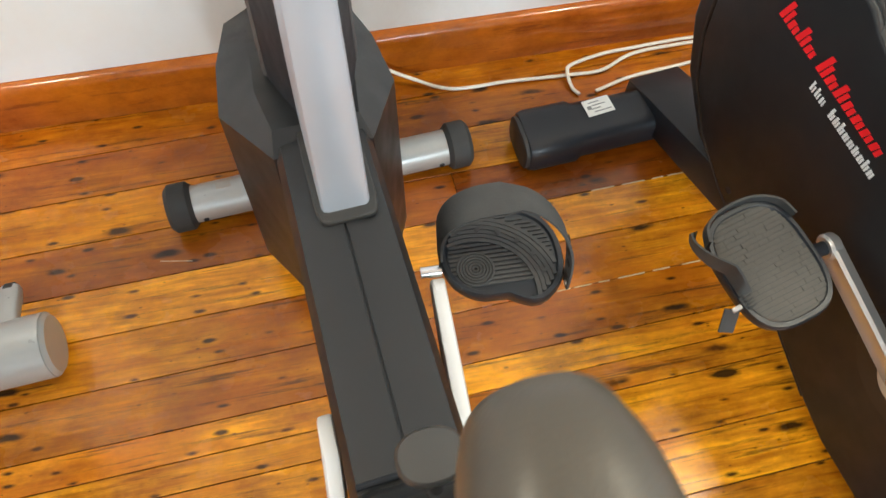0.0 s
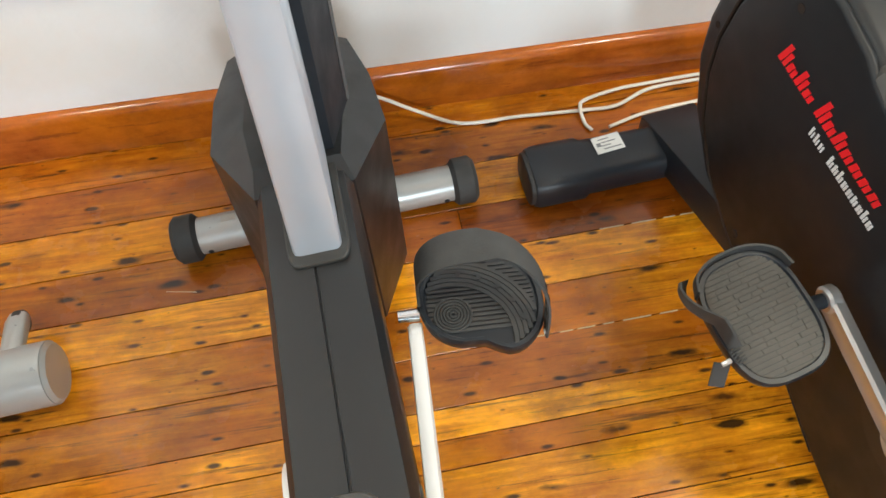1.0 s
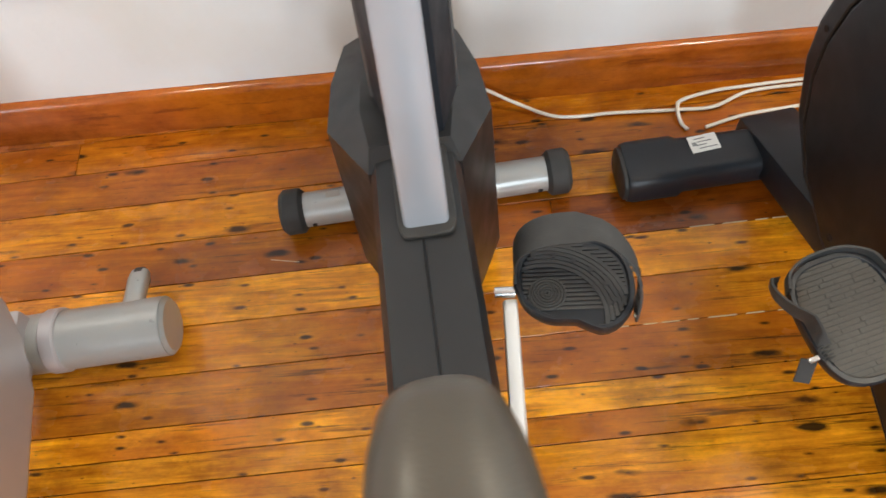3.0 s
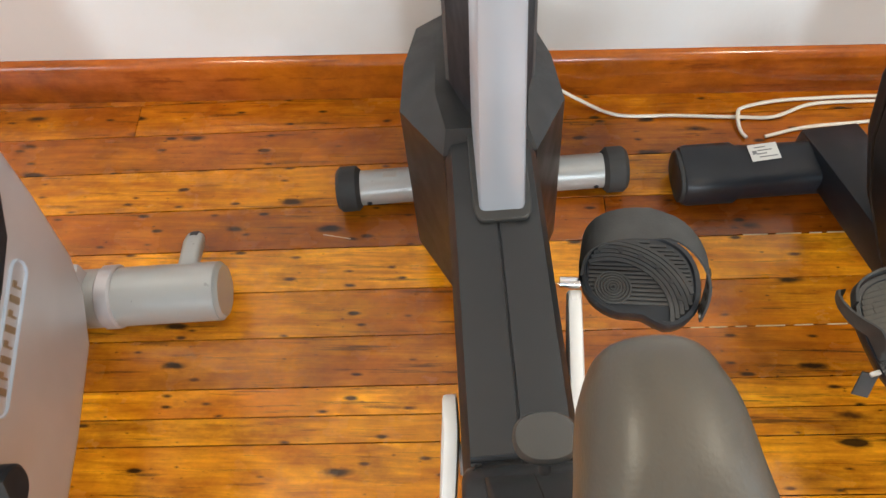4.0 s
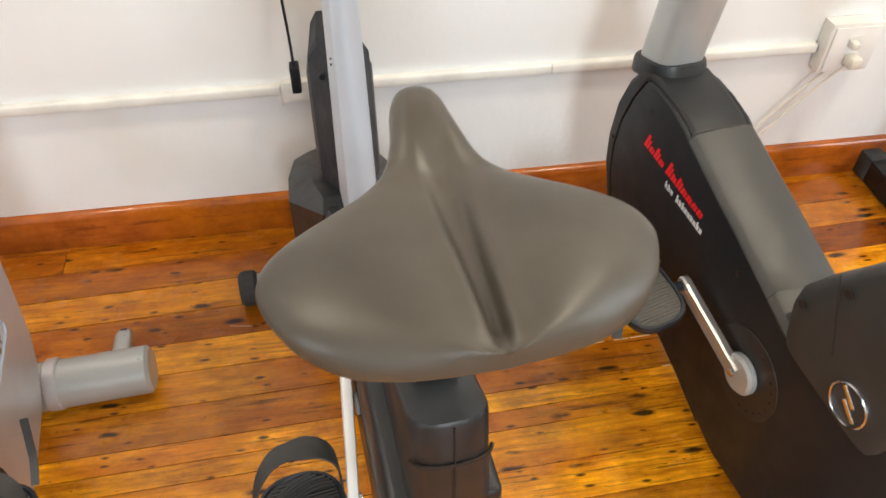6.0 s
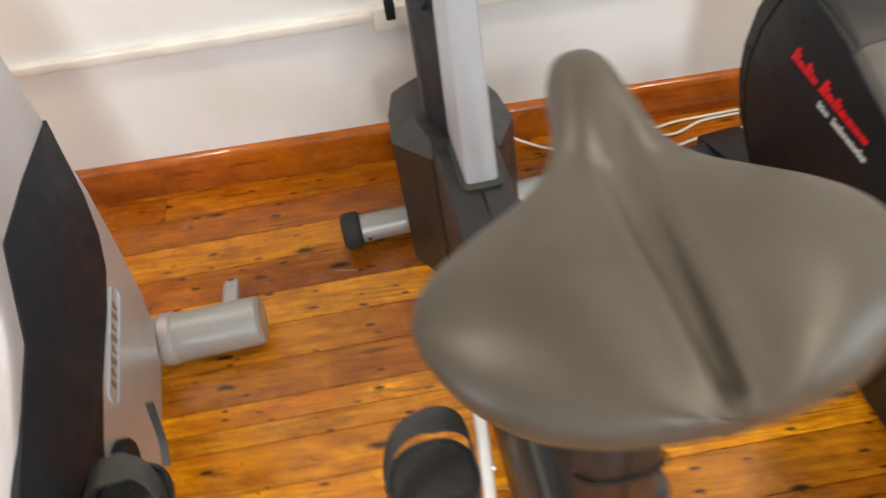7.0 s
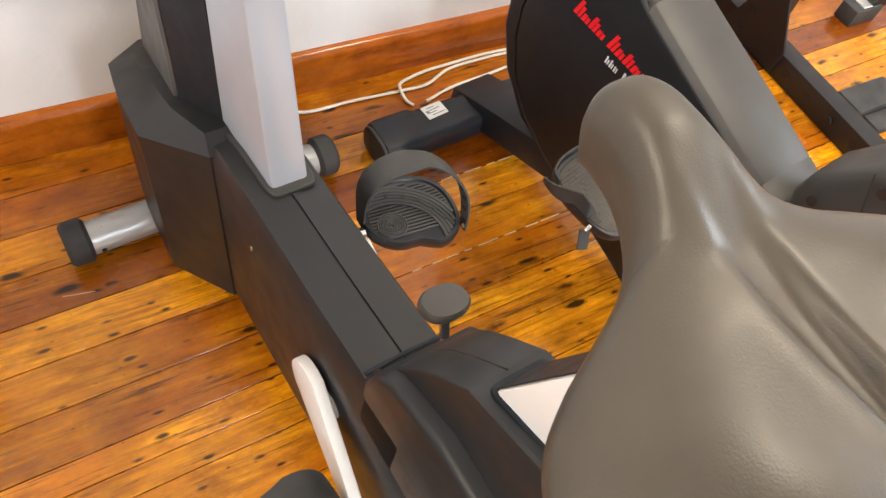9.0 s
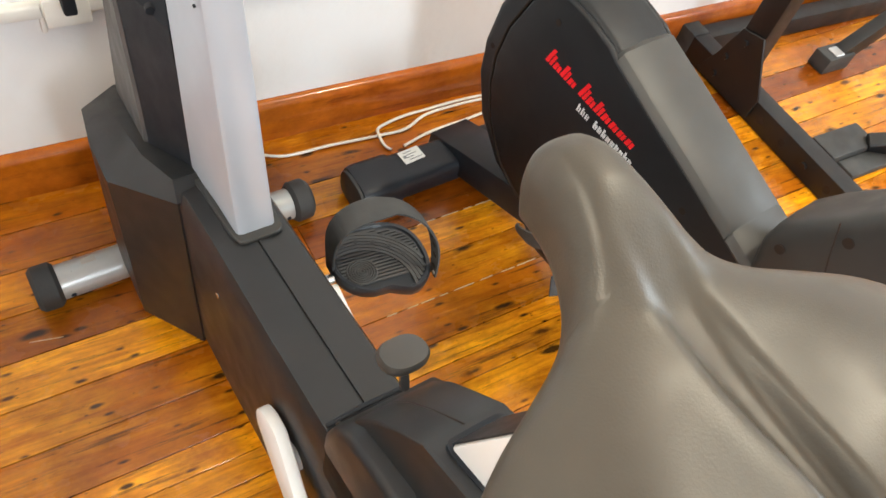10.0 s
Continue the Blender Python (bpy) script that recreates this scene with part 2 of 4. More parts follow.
def rod(a, b, r, n=18, r2=None, chamfer=0.0):
    a, b = Vector(a), Vector(b)
    d = (b - a).normalized()
    up = (0, 0, 1) if abs(d.z) < 0.9 else (0, 1, 0)
    if chamfer:
        pts = [a, a + d * chamfer, b - d * chamfer, b]
        return sweep(pts, oval(r, r, n), up, [1 - chamfer / r, 1, (r2 or r) / r, (r2 or r) / r - chamfer / r])
    return sweep([a, b], oval(r, r, n), up, [1, (r2 or r) / r])


def joined(*bms):
    out = bmesh.new()
    for b in bms:
        me = bpy.data.meshes.new("tmp")
        b.to_mesh(me)
        b.free()
        out.from_mesh(me)
        bpy.data.meshes.remove(me)
    return out


# ---- the room ----
X0, X1, Y0, Y1, H = -3.4, 3.5, -4.5, 0.02, 2.9


def wall(name, bm, label):
    ob = part(name, bm, PLASTER)
    return tagged(ob, label, "wall", kind="structure")


wall("wall_north", box(X0 - 0.15, X1 + 0.15, Y1, Y1 + 0.15, -0.02, H), "uneven white-painted plaster wall behind the bikes")


def holed(name, along, fixed0, fixed1, lo, hi, holes, label):
    """A wall with openings: piers, sill walls and heads in one mesh."""
    bms, at = [], lo
    def piece(a, b, z0, z1):
        bms.append(box(a, b, fixed0, fixed1, z0, z1) if along == "x" else box(fixed0, fixed1, a, b, z0, z1))
    for a, b in holes:
        piece(at, a, -0.02, H)
        piece(a, b, -0.02, 1.0)
        piece(a, b, 2.5, H)
        at = b
    piece(at, hi, -0.02, H)
    return wall(name, joined(*bms), label)


holed("wall_south", "x", Y0 - 0.15, Y0, X0 - 0.15, X1 + 0.15, [(-2.45, -0.95), (-0.25, 1.25)], "white plaster wall with two tall windows")
holed("wall_east", "y", X1, X1 + 0.15, Y0, Y1, [(-2.35, -0.85)], "white plaster wall with one tall window")
holed("wall_west", "y", X0 - 0.15, X0, Y0, Y1, [(-3.45, -1.95)], "white plaster wall with one tall window")
tagged(part("ceiling", box(X0 - 0.15, X1 + 0.15, Y0 - 0.15, Y1 + 0.15, H, H + 0.1), CEIL), "plain white plaster ceiling", "ceiling", kind="structure")
floor = tagged(part("floor", box(X0 - 0.15, X1 + 0.15, Y0 - 0.15, Y1 + 0.15, -0.08, -0.006), GAP), "old varnished pine board floor with knots and scratches", "floor", kind="structure")

skirting = part("baseboard", slab([(0.02, -0.006), (0.0, -0.006), (0.0, 0.088), (0.003, 0.096), (0.010, 0.102), (0.02, 0.104)], X0, X1, 0.0015, 2), SKIRT)
skirting.color = (1, 1, 1, 1)
tagged(skirting, "glossy red-brown stained wooden baseboard", "baseboard", kind="structure")


def capsule(p0, r0, p1, r1, n=14):
    """The outline of a plate with round ends, (v, z)."""
    p0, p1 = Vector(p0), Vector(p1)
    d = (p1 - p0).normalized()
    base = math.atan2(d.y, d.x)
    out = []
    for c, r, start in ((p1, r1, -90), (p0, r0, 90)):
        for k in range(n + 1):
            a = base + radians(start + 180 * k / n)
            out.append((c.x + r * math.cos(a), c.y + r * math.sin(a)))
    return out

# ---- the bike in the middle: charcoal body, silver mast ----
def pedal_plate(w, l, waist, thick, n=40, power=3.0):
    """A rounded foot plate, w wide (u), l long (v), with a waisted rear edge."""
    ring = []
    for a, b in oval(w / 2, l / 2, n, power):
        if b < 0:
            b += waist * (0.8 / (1.0 + math.exp((a / w - 0.08) / 0.07)) + 0.3 * math.exp(-((a / w - 0.0) / 0.13) ** 2))
        ring.append((a, b))
    rows = []
    for z, k in ((-thick, 0.88), (-thick * 0.75, 0.97), (-thick * 0.2, 1.0), (0, 0.97), (0.0, 0.9), (-0.003, 0.87)):
        rows.append([(a * k, b * k, z) for a, b in ring])
    return loft(rows)


def ridges(w, l, gap, wide, height, z, start):
    bms = []
    k = int(l / gap)
    for i in range(k + 1):
        v = -l / 2 + i * gap
        half = w / 2 * max(0.0, 1 - abs(2 * v / l) ** 2.35) ** (1 / 2.35)
        if half > 0.01 and v > start:
            bms.append(box(-half, half, v - wide / 2, v + wide / 2, z, z + height))
    return joined(*bms)


def rings(cx, cy, radii, r, z):
    bms = []
    for q in radii:
        pts = [(cx + q * math.cos(a), cy + q * math.sin(a), z) for a in [2 * math.pi * k / 24 for k in range(25)]]
        bms.append(sweep(pts, oval(r, r, 6)))
    return joined(*bms)


def strap_pedal(parent, m, w, l, height, lean, flip=1):
    """Pedal with a fixed arched strap: plate, tread, strap, buckle, spindle."""
    plate = part("pedal_body", pedal_plate(w, l, 0.022, 0.026, 40, 2.35), SLATE, parent)
    plate.matrix_local = m
    part("tread", ridges(w * 0.84, l * 0.8, 0.0056, 0.0034, 0.0026, -0.0035, -l * 0.5 + 0.034), TREAD, plate)
    part("toe_pad", rings(-0.032 * flip, -0.012, (0.003, 0.0065, 0.010, 0.0135, 0.017, 0.0205), 0.0016, -0.0004), TREAD, plate)
    # crescent of close curved ribs round the outer front of the plate, with small studs
    cx, cy, ribs = -0.034 * flip, -0.042, []
    for k in range(6):
        q = 0.068 + 0.0056 * k
        pts = []
        for d in range(31):
            a = radians(112 - 4.2 * d)
            x, y = cx + flip * q * math.cos(a), cy + q * math.sin(a)
            if abs(x / (w * 0.445)) ** 2.35 + abs(y / (l * 0.445)) ** 2.35 < 1:
                pts.append((x, y, -0.0008))
        if len(pts) > 3:
            ribs.append(sweep(pts, [(-0.0024, -0.002), (0.0024, -0.002), (0.0024, 0.0012), (-0.0024, 0.0012)]))
    crescent = part("heel_arc", joined(*ribs), TREAD, plate)
    for k in range(6):
        a = radians(98 - 17 * k)
        x, y = cx + flip * 0.081 * math.cos(a), cy + 0.081 * math.sin(a)
        if abs(x / (w * 0.42)) ** 2.35 + abs(y / (l * 0.42)) ** 2.35 < 1:
            part("stud", rod((x, y, 0.0), (x, y, 0.0012), 0.0032, 10), RUBBER, crescent)

    def strap_at(a):
        x = -(w / 2 + 0.008) * math.copysign(abs(math.cos(a)) ** 0.7, math.cos(a)) + 0.011 * math.cos(a) ** 7
        c = max(0.0, -math.cos(a) * flip) ** 1.5
        h = (height + 0.008) * math.sin(a) ** 0.8 - 0.016
        return x, 0.014 - 0.052 * c + lean * (h + 0.016), h

    rows = []
    for k in range(29):
        a = math.pi * k / 28
        x, y0, h = strap_at(a)
        broad = 0.42 + 0.58 * math.sin(a) ** 0.8 + (0.25 if (x < 0) == (flip > 0) else 0.0)
        ring = []
        for y, o in ((-0.0175, -1), (0.0175, -1), (0.0175, 1), (-0.0175, 1)):
            n = Vector((-math.cos(a), 0, math.sin(a) * 0.8)).normalized() * (0.0014 * o)
            ring.append((x + n.x, y0 + y * broad, h + n.z + y * broad * -0.12))
        rows.append(ring)
    strap = part("strap", rounded(loft(rows), 0.0008, 1, 60), RUBBER, plate, "black rubber strap with adjusting slots")
    side = (w / 2 - 0.004) * flip
    for k in range(4):
        a = math.pi * (0.96 - 0.055 * k) if flip > 0 else math.pi * (0.04 + 0.055 * k)
        x, y0, h = strap_at(a)
        part("slot", box(x - 0.0022, x + 0.0022, y0 - 0.0045, y0 + 0.0045, h - 0.0028, h + 0.0028, 0.0005, 1), GAP, strap)
    part("strap_stud", rod((side - 0.002, -0.040, -0.008), (side + 0.003, -0.040, -0.008), 0.0032, 10), CRANK, plate, "small metal stud")
    part("spindle", rod((-flip * (w / 2 - 0.002), -0.002, -0.012), (-flip * (w / 2 + 0.022), -0.002, -0.012), 0.007, 14), CHROME, plate, "chrome spindle")
    return plate


def saddle_mesh():
    keys = [(-0.6508, 0.0, 0.9477), (-0.6534, 0.0140, 0.9545), (-0.6613, 0.0208, 0.9634), (-0.6751, 0.0251, 0.9685), (-0.6952, 0.0282, 0.9678), (-0.7153, 0.0336, 0.9623), (-0.7322, 0.0414, 0.9539),
            (-0.7449, 0.054, 0.9458), (-0.7576, 0.0787, 0.9385), (-0.7713, 0.1078, 0.9364), (-0.7893, 0.1357, 0.9377), (-0.8115, 0.1529, 0.9405), (-0.839, 0.1578, 0.9427), (-0.8644, 0.1498, 0.9438),
            (-0.8909, 0.1344, 0.9427), (-0.9141, 0.1084, 0.941), (-0.9332, 0.0711, 0.9377), (-0.9427, 0.0284, 0.9337), (-0.9448, 0.0, 0.9304)]
    way = spline([(v, w, z) for v, w, z in keys], 6)
    near = [0.002, 0.0045, 0.007, 0.0095, 0.012, 0.0145, 0.0175, 0.021, 0.025, 0.03]
    rows = []
    for p in way:
        v, w, z = p.x, max(p.y, 0.0008), p.z
        s = (-0.6508 - v) / 0.294
        wing = min(1, max(0, (s - 0.32) / 0.3))
        wing = wing * wing * (3 - 2 * wing)
        up = 0.034 - 0.0034 * wing
        down = 0.0292 - 0.0166 * wing
        end = min(1, max(0.0, s) / 0.05) ** 0.5 * min(1, (1 - s) / 0.10 + 0.05) ** 0.5
        mid = 0.001 * max(0.0, s) * min(1, w / 0.05)
        steps = []
        for side in (1, -1):
            lim = w - side * mid
            tail = [0.036 + (lim - 0.036) * q for q in (0, 0.12, 0.26, 0.4, 0.54, 0.66, 0.77, 0.86, 0.92, 0.96, 0.985, 0.997)]
            row = near + tail if lim > 0.05 else [lim * (q / 21.5) for q in range(1, 22)] + [lim * 0.997]
            row[-1] = lim * 0.997
            steps.append([mid + side * q for q in row])
        us = steps[0][::-1] + steps[1]
        deep = min(1, max(0, (s - 0.15) / 0.65)) * min(1, max(0, (0.985 - s) / 0.07))
        ring = []
        for u in us:
            f = min(1.0, abs(u) / w)
            zz = z - up * end + up * end * (1 - f ** 2.5) ** 0.38
            zz += 0.0065 * math.exp(-((v + 0.766) / 0.032) ** 2) * (1 - f * f) ** 1.5
            zz += 0.007 * wing * math.sin(f * math.pi) ** 2
            g = u - mid
            width = 0.006 + 0.012 * max(0.0, 1 - s)
            zz -= 0.014 * deep * math.exp(-(abs(g) / width) ** 4)
            zz += 0.0012 * deep * math.exp(-((abs(g) - width - 0.008) / 0.007) ** 2)
            ring.append((u, v, zz))
        for k in range(1, 20):
            a = math.pi * k / 20
            c, q = -math.cos(a), math.sin(a)
            ring.append((w * math.copysign(abs(c) ** 0.75, c), v, z - up * end - down * end * q ** 0.7))
        rows.append(ring)
    return loft(rows)


def middle_bike():
    b = thing("exercise_bike", pose(0.0, -0.243, 0, 0, 0, 4.5), "upright exercise bike, charcoal plastic body, silver mast, white cranks", "exercise bike", "row of exercise bikes")
    tube = part("front_stabilizer", rod((-0.222, 0.02, 0.042), (0.222, 0.02, 0.042), 0.031, 32), PALE, b, "scuffed silver front foot tube")
    for s in (-1, 1):
        cap = rod((s * 0.214, 0.02, 0.042), (s * 0.256, 0.02, 0.042), 0.0405, 32, chamfer=0.007)
        part("end_cap", cap, RUBBER, tube, "worn black rubber end cap")
        part("screw", rod((s * 0.2, -0.012, 0.038), (s * 0.2, -0.006, 0.038), 0.0045, 10), BLACK, tube)
    part("spec_label", sweep([(-0.172, 0.024, 0.0731), (-0.148, 0.024, 0.0731)], [(-0.006, -0.0012), (0.006, -0.0012), (0.006, 0.0004), (-0.006, 0.0004)]), plain("faded_paper", (0.44, 0.40, 0.35), 0.6, vary=0.25), tube, "faded paper sticker")

    # wide front housing, widest in its middle, over the foot tube
    def deck(v):
        return 0.43 - 0.42 * (v + 0.17)
    low = [(-0.056, -0.228), (-0.112, -0.11), (-0.108, 0.02), (-0.088, 0.15), (-0.03, 0.19), (0.03, 0.19), (0.088, 0.15), (0.108, 0.02), (0.112, -0.11), (0.060, -0.228)]
    mid = [(-0.0555, -0.192), (-0.113, -0.068), (-0.108, 0.04), (-0.09, 0.155), (-0.03, 0.2), (0.03, 0.2), (0.09, 0.155), (0.108, 0.04), (0.113, -0.068), (0.0595, -0.192)]
    top = [(-0.050, -0.165), (-0.062, -0.075), (-0.06, 0.03), (-0.055, 0.165), (-0.028, 0.192), (0.028, 0.192), (0.055, 0.165), (0.06, 0.03), (0.062, -0.075), (0.050, -0.165)]
    zl = [0.109, 0.068, 0.062, 0.062, 0.062, 0.062, 0.062, 0.062, 0.068, 0.109]
    zm = [0.415, 0.354, 0.326, 0.283, 0.272, 0.272, 0.283, 0.326, 0.354, 0.415]
    rowl = [(u, v, z) for (u, v), z in zip(low, zl)]
    rowm = [(u, v, z) for (u, v), z in zip(mid, zm)]
    rowt = [(u, v, deck(v) + 0.004) for u, v in top]
    part("front_housing", rounded(loft([rowl, rowm, rowt]), 0.004, 2, 12), CHARCOAL, b, "charcoal faceted front housing", 25)

    # mast shroud: dark slanting cheeks, grey flanks
    def shroud(half, v0, v1, z):
        return [(-half[0], v0, z), (-half[1], v0 + 0.11, z), (-half[2], v1, z), (half[2], v1, z), (half[1], v0 + 0.11, z), (half[0], v0, z)]
    rows = []
    for k in range(9):
        t = k / 8
        z = 0.28 + 0.335 * t
        v = -0.158 + 0.065 * max(0, (z - 0.40)) / 0.25
        rows.append([(p[0] + 0.012 + 0.005 * t, p[1], p[2]) for p in shroud((0.029, 0.056, 0.036), v, 0.168 - 0.03 * t, z)])
    rows.append([(p[0] * 0.72 + 0.006, p[1] + (0.035 if p[1] < 0 else -0.02), 0.647) for p in rows[-1]])
    part("mast_shroud", rounded(loft(rows), 0.004, 2, 14), BLACK, b, "black plastic shroud round the mast", 20)
    for s in (-1, 1):
        rows = []
        for k in range(9):
            t = k / 8
            z = 0.275 + 0.312 * t
            v = -0.158 + 0.065 * max(0, (z - 0.40)) / 0.25
            a = (0.012 + 0.005 * t + s * 0.0565, v + 0.1135)
            c = (0.012 + 0.005 * t + s * 0.0375, 0.166 - 0.03 * t)
            rows.append([(a[0], a[1], z), (a[0] + s * 0.004, a[1] + 0.006, z), (c[0] + s * 0.004, c[1], z), (c[0], c[1], z)])
        part("shroud_flank", rounded(loft(rows), 0.0012, 1, 50), FLANK, b, "grey flank panel of the shroud")
    part("shroud_screw", rod((-0.02, -0.064, 0.622), (-0.021, -0.073, 0.622), 0.006, 12), BLACK, b)

    # mast: silver oblong tube with rounded back corners
    rows = []
    for z, v0, v1 in ((0.432, -0.300, -0.150), (0.5, -0.280, -0.138), (0.6, -0.250, -0.12), (0.7, -0.221, -0.1), (0.85, -0.178, -0.07), (1.0, -0.136, -0.035), (1.3, -0.05, 0.03)):
        h, r = 0.0255 - 0.003 * min(1, max(0, z - 0.5) / 0.35), 0.007
        x = 0.0075 + 0.007 * min(1, (z - 0.43) / 0.4)
        ring = [(-h, v1), (-h, v0 + r), (-h + r * 0.3, v0 + r * 0.3), (-h + r, v0), (h - r, v0), (h - r * 0.3, v0 + r * 0.3), (h, v0 + r), (h, v1)]
        rows.append([(x + p, q, z + (0.02 * (v1 - q) / (v1 - v0) - 0.004 if z < 0.44 else 0)) for p, q in ring])
    mast = part("mast", loft(rows), SILVER, b, "brushed silver mast", 40)
    for k in range(2):
        part("rivet", rod((-0.013, -0.2085 + k * 0.0035, 0.735 - k * 0.012), (-0.0155, -0.2085 + k * 0.0035, 0.735 - k * 0.012), 0.0018, 8), BLACK, mast)
    # lip round the foot of the mast
    lip = []
    for z, g in ((0.0, 0.008), (0.004, 0.0075), (0.0055, 0.006), (0.0055, 0.001)):
        ring = []
        for p, q in oval(0.0255 + g, 0.078 + g, 28, 7.0):
            v = -0.226 + q
            ring.append((0.0085 + p, v, body_top(v) + z - 0.001))
        lip.append(ring)
    part("mast_lip", loft(lip), CHARCOAL_TOP, b, "grey rubber lip round the mast foot")

    # long body box with crowned top
    rows = []
    for v, zt, zb in ((-0.12, 0.40, 0.12), (-0.2, 0.436, 0.112), (-0.3, 0.449, 0.114), (-0.45, 0.466, 0.132), (-0.58, 0.485, 0.150), (-0.66, 0.50, 0.158), (-0.80, 0.53, 0.16), (-0.86, 0.52, 0.17)):
        k = 1.0 if v > -0.8 else 0.93
        ring = [(-0.052, zb), (-0.055, zb + 0.01), (-0.055, zt - 0.022), (-0.047, zt - 0.006), (-0.004, zt), (-0.0015, zt), (-0.001, zt - 0.003), (0.001, zt - 0.003), (0.0015, zt), (0.004, zt), (0.047, zt - 0.006), (0.055, zt - 0.022), (0.055, zb + 0.01), (0.052, zb)]
        rows.append([(u * k + 0.002, v, z) for u, z in ring])
    part("body_shell", loft(rows), CHARCOAL, b, "charcoal body shell with a seam along its top", 30)
    part("body_screw", rod((-0.052, -0.31, 0.36), (-0.0545, -0.31, 0.36), 0.004, 12), CHROME, b)

    # seat tower: broad lower block, narrower neck with a sloping collar
    low = [(-0.585, 0.40), (-0.585, 0.492), (-0.598, 0.535), (-0.622, 0.562), (-0.70, 0.588), (-0.862, 0.588), (-0.868, 0.40)]
    tower = part("seat_tower", slab(low, -0.053, 0.069, 0.009, 3), CHARCOAL, b, "charcoal seat tower with a rounded block and neck", 40)
    def neck_ring(v0, z0, v1, z1, hu, rf, rr):
        pts = []
        for sx, v, r, a0 in ((1, v0, rf, 0), (-1, v0, rf, 90), (-1, v1, rr, 180), (1, v1, rr, 270)):
            for k in range(5):
                a = radians(a0 + 22.5 * k)
                cv = v - r if v == v0 else v + r
                pts.append((0.012 + sx * (hu - r) + r * math.cos(a), cv + r * math.sin(a)))
        return [(u, v, z0 + (z1 - z0) * (v0 - v) / (v0 - v1)) for u, v in pts]
    rows = [neck_ring(*q) for q in ((-0.596, 0.50, -0.872, 0.50, 0.050, 0.004, 0.022), (-0.606, 0.548, -0.872, 0.56, 0.046, 0.004, 0.024), (-0.628, 0.588, -0.870, 0.62, 0.043, 0.004, 0.026), (-0.655, 0.622, -0.868, 0.676, 0.041, 0.004, 0.028), (-0.686, 0.657, -0.862, 0.728, 0.040, 0.004, 0.028), (-0.690, 0.659, -0.859, 0.732, 0.037, 0.004, 0.026))]
    part("tower_neck", loft(rows), CHARCOAL, tower, "", 38)
    arc = [(0.012 + 0.0425 * math.sin(a), -0.838 - 0.032 * math.cos(a) ** 0.5, 0.668 + 0.006 * math.cos(a)) for a in [radians(-78 + 12 * k) for k in range(14)]]
    part("neck_groove", sweep(arc, oval(0.0022, 0.0028, 8)), GAP, tower)
    part("post_gasket", loft([[(0.013 + q * k, -0.737 + w * k, z + 0.33 * max(0.0, 0.037 - w)) for q, w in oval(0.0295, 0.0415, 36, 9)] for z, k in ((0.66, 1.0), (0.669, 1.0), (0.670, 0.9))]), BLACK, tower, "black gasket round the seat post")
    part("centre_seam", sweep([(0.004, -0.595, 0.502), (0.006, -0.6065, 0.5475), (0.008, -0.6285, 0.588), (0.010, -0.6555, 0.622), (0.011, -0.688, 0.6595)], oval(0.0008, 0.0008, 8)), GAP, tower)
    part("rear_seam", sweep([(0.012, -0.8735, 0.50), (0.012, -0.8735, 0.56), (0.012, -0.8715, 0.62), (0.012, -0.8695, 0.676), (0.012, -0.8632, 0.728)], oval(0.0010, 0.0010, 8), (0, 1, 0)), GAP, tower)
    part("seam_lip", sweep([(-0.045, -0.578, 0.487), (0.0, -0.578, 0.492), (0.05, -0.578, 0.488)], oval(0.003, 0.0025, 8)), BLACK, tower)
    # lighter thread: the highlight along the block's curved indent, put into colour
    part("slot_glint", sweep([(-0.036, -0.5855, 0.497), (-0.040, -0.588, 0.508), (-0.0415, -0.5925, 0.522), (-0.042, -0.598, 0.534)], oval(0.0014, 0.0014, 8)), CHARCOAL_TOP, tower)

    # seat post, leaning back
    lean = Matrix.Translation((0.013, -0.7125, 0.60)) @ Matrix.Rotation(radians(20), 4, "X")
    post = part("seat_post", box(-0.026, 0.026, -0.034, 0.034, 0, 0.30, 0.004, 2, lean), WHITE, b, "white oblong seat post")
    part("height_scale", box(-0.024, 0.024, 0.0342, 0.0356, 0.05, 0.295, 0.0006, 1, lean), SLATE, post, "dark strip along the post")
    part("seat_clamp", box(-0.03, 0.03, -0.038, 0.038, 0.265, 0.31, 0.008, 2, lean), BLACK, post)
    saddle = part("saddle", saddle_mesh(), SADDLE, b, "wide grey vinyl saddle with a central groove", 50)
    saddle.matrix_local = pose(0.0202, -0.68, 0, 0, 0, 0.72) @ pose(0, 0.68, 0)
    # pop-pin knob
    pin = part("adjusting_pin", rod((0.012, -0.612, 0.585), (0.012, -0.602, 0.617), 0.005, 12), CHROME, b, "chrome pull pin")
    knob = loft([[(0.012 + q * k, -0.598 + w * k, 0.620 + z + w * k * -0.25) for q, w in oval(0.024, 0.020, 28, 2.4)] for z, k in ((-0.006, 0.5), (-0.002, 0.9), (0.003, 1.0), (0.009, 1.0), (0.013, 0.9), (0.0145, 0.6))])
    part("knob", knob, STONE, pin, "grey oval knob")

    # cranks
    for s, end in ((-1, (-0.705, 0.272)), (1, (-0.365, 0.338))):
        ax = Vector((-0.537, 0.322))
        d = (Vector(end) - ax)
        far = Vector(end)
        near = ax - d * 0.16
        bm = slab(capsule(near, 0.043, far, 0.0155), -0.008, 0.008, 0.003, 2)
        for q in bm.verts:
            k = (Vector((q.co.y, q.co.z)) - ax).dot(d) / d.length_squared
            q.co.x += s * (0.066 + 0.022 * max(0.0, k) ** 1.5)
        arm = part("crank_arm", bm, WHITE, b, "white crank arm")
        boss = rod((s * 0.05, ax.x, ax.y), (s * 0.0595, ax.x, ax.y), 0.018, 28, chamfer=0.002)
        part("crank_boss", boss, WHITE, arm, "round white crank boss")
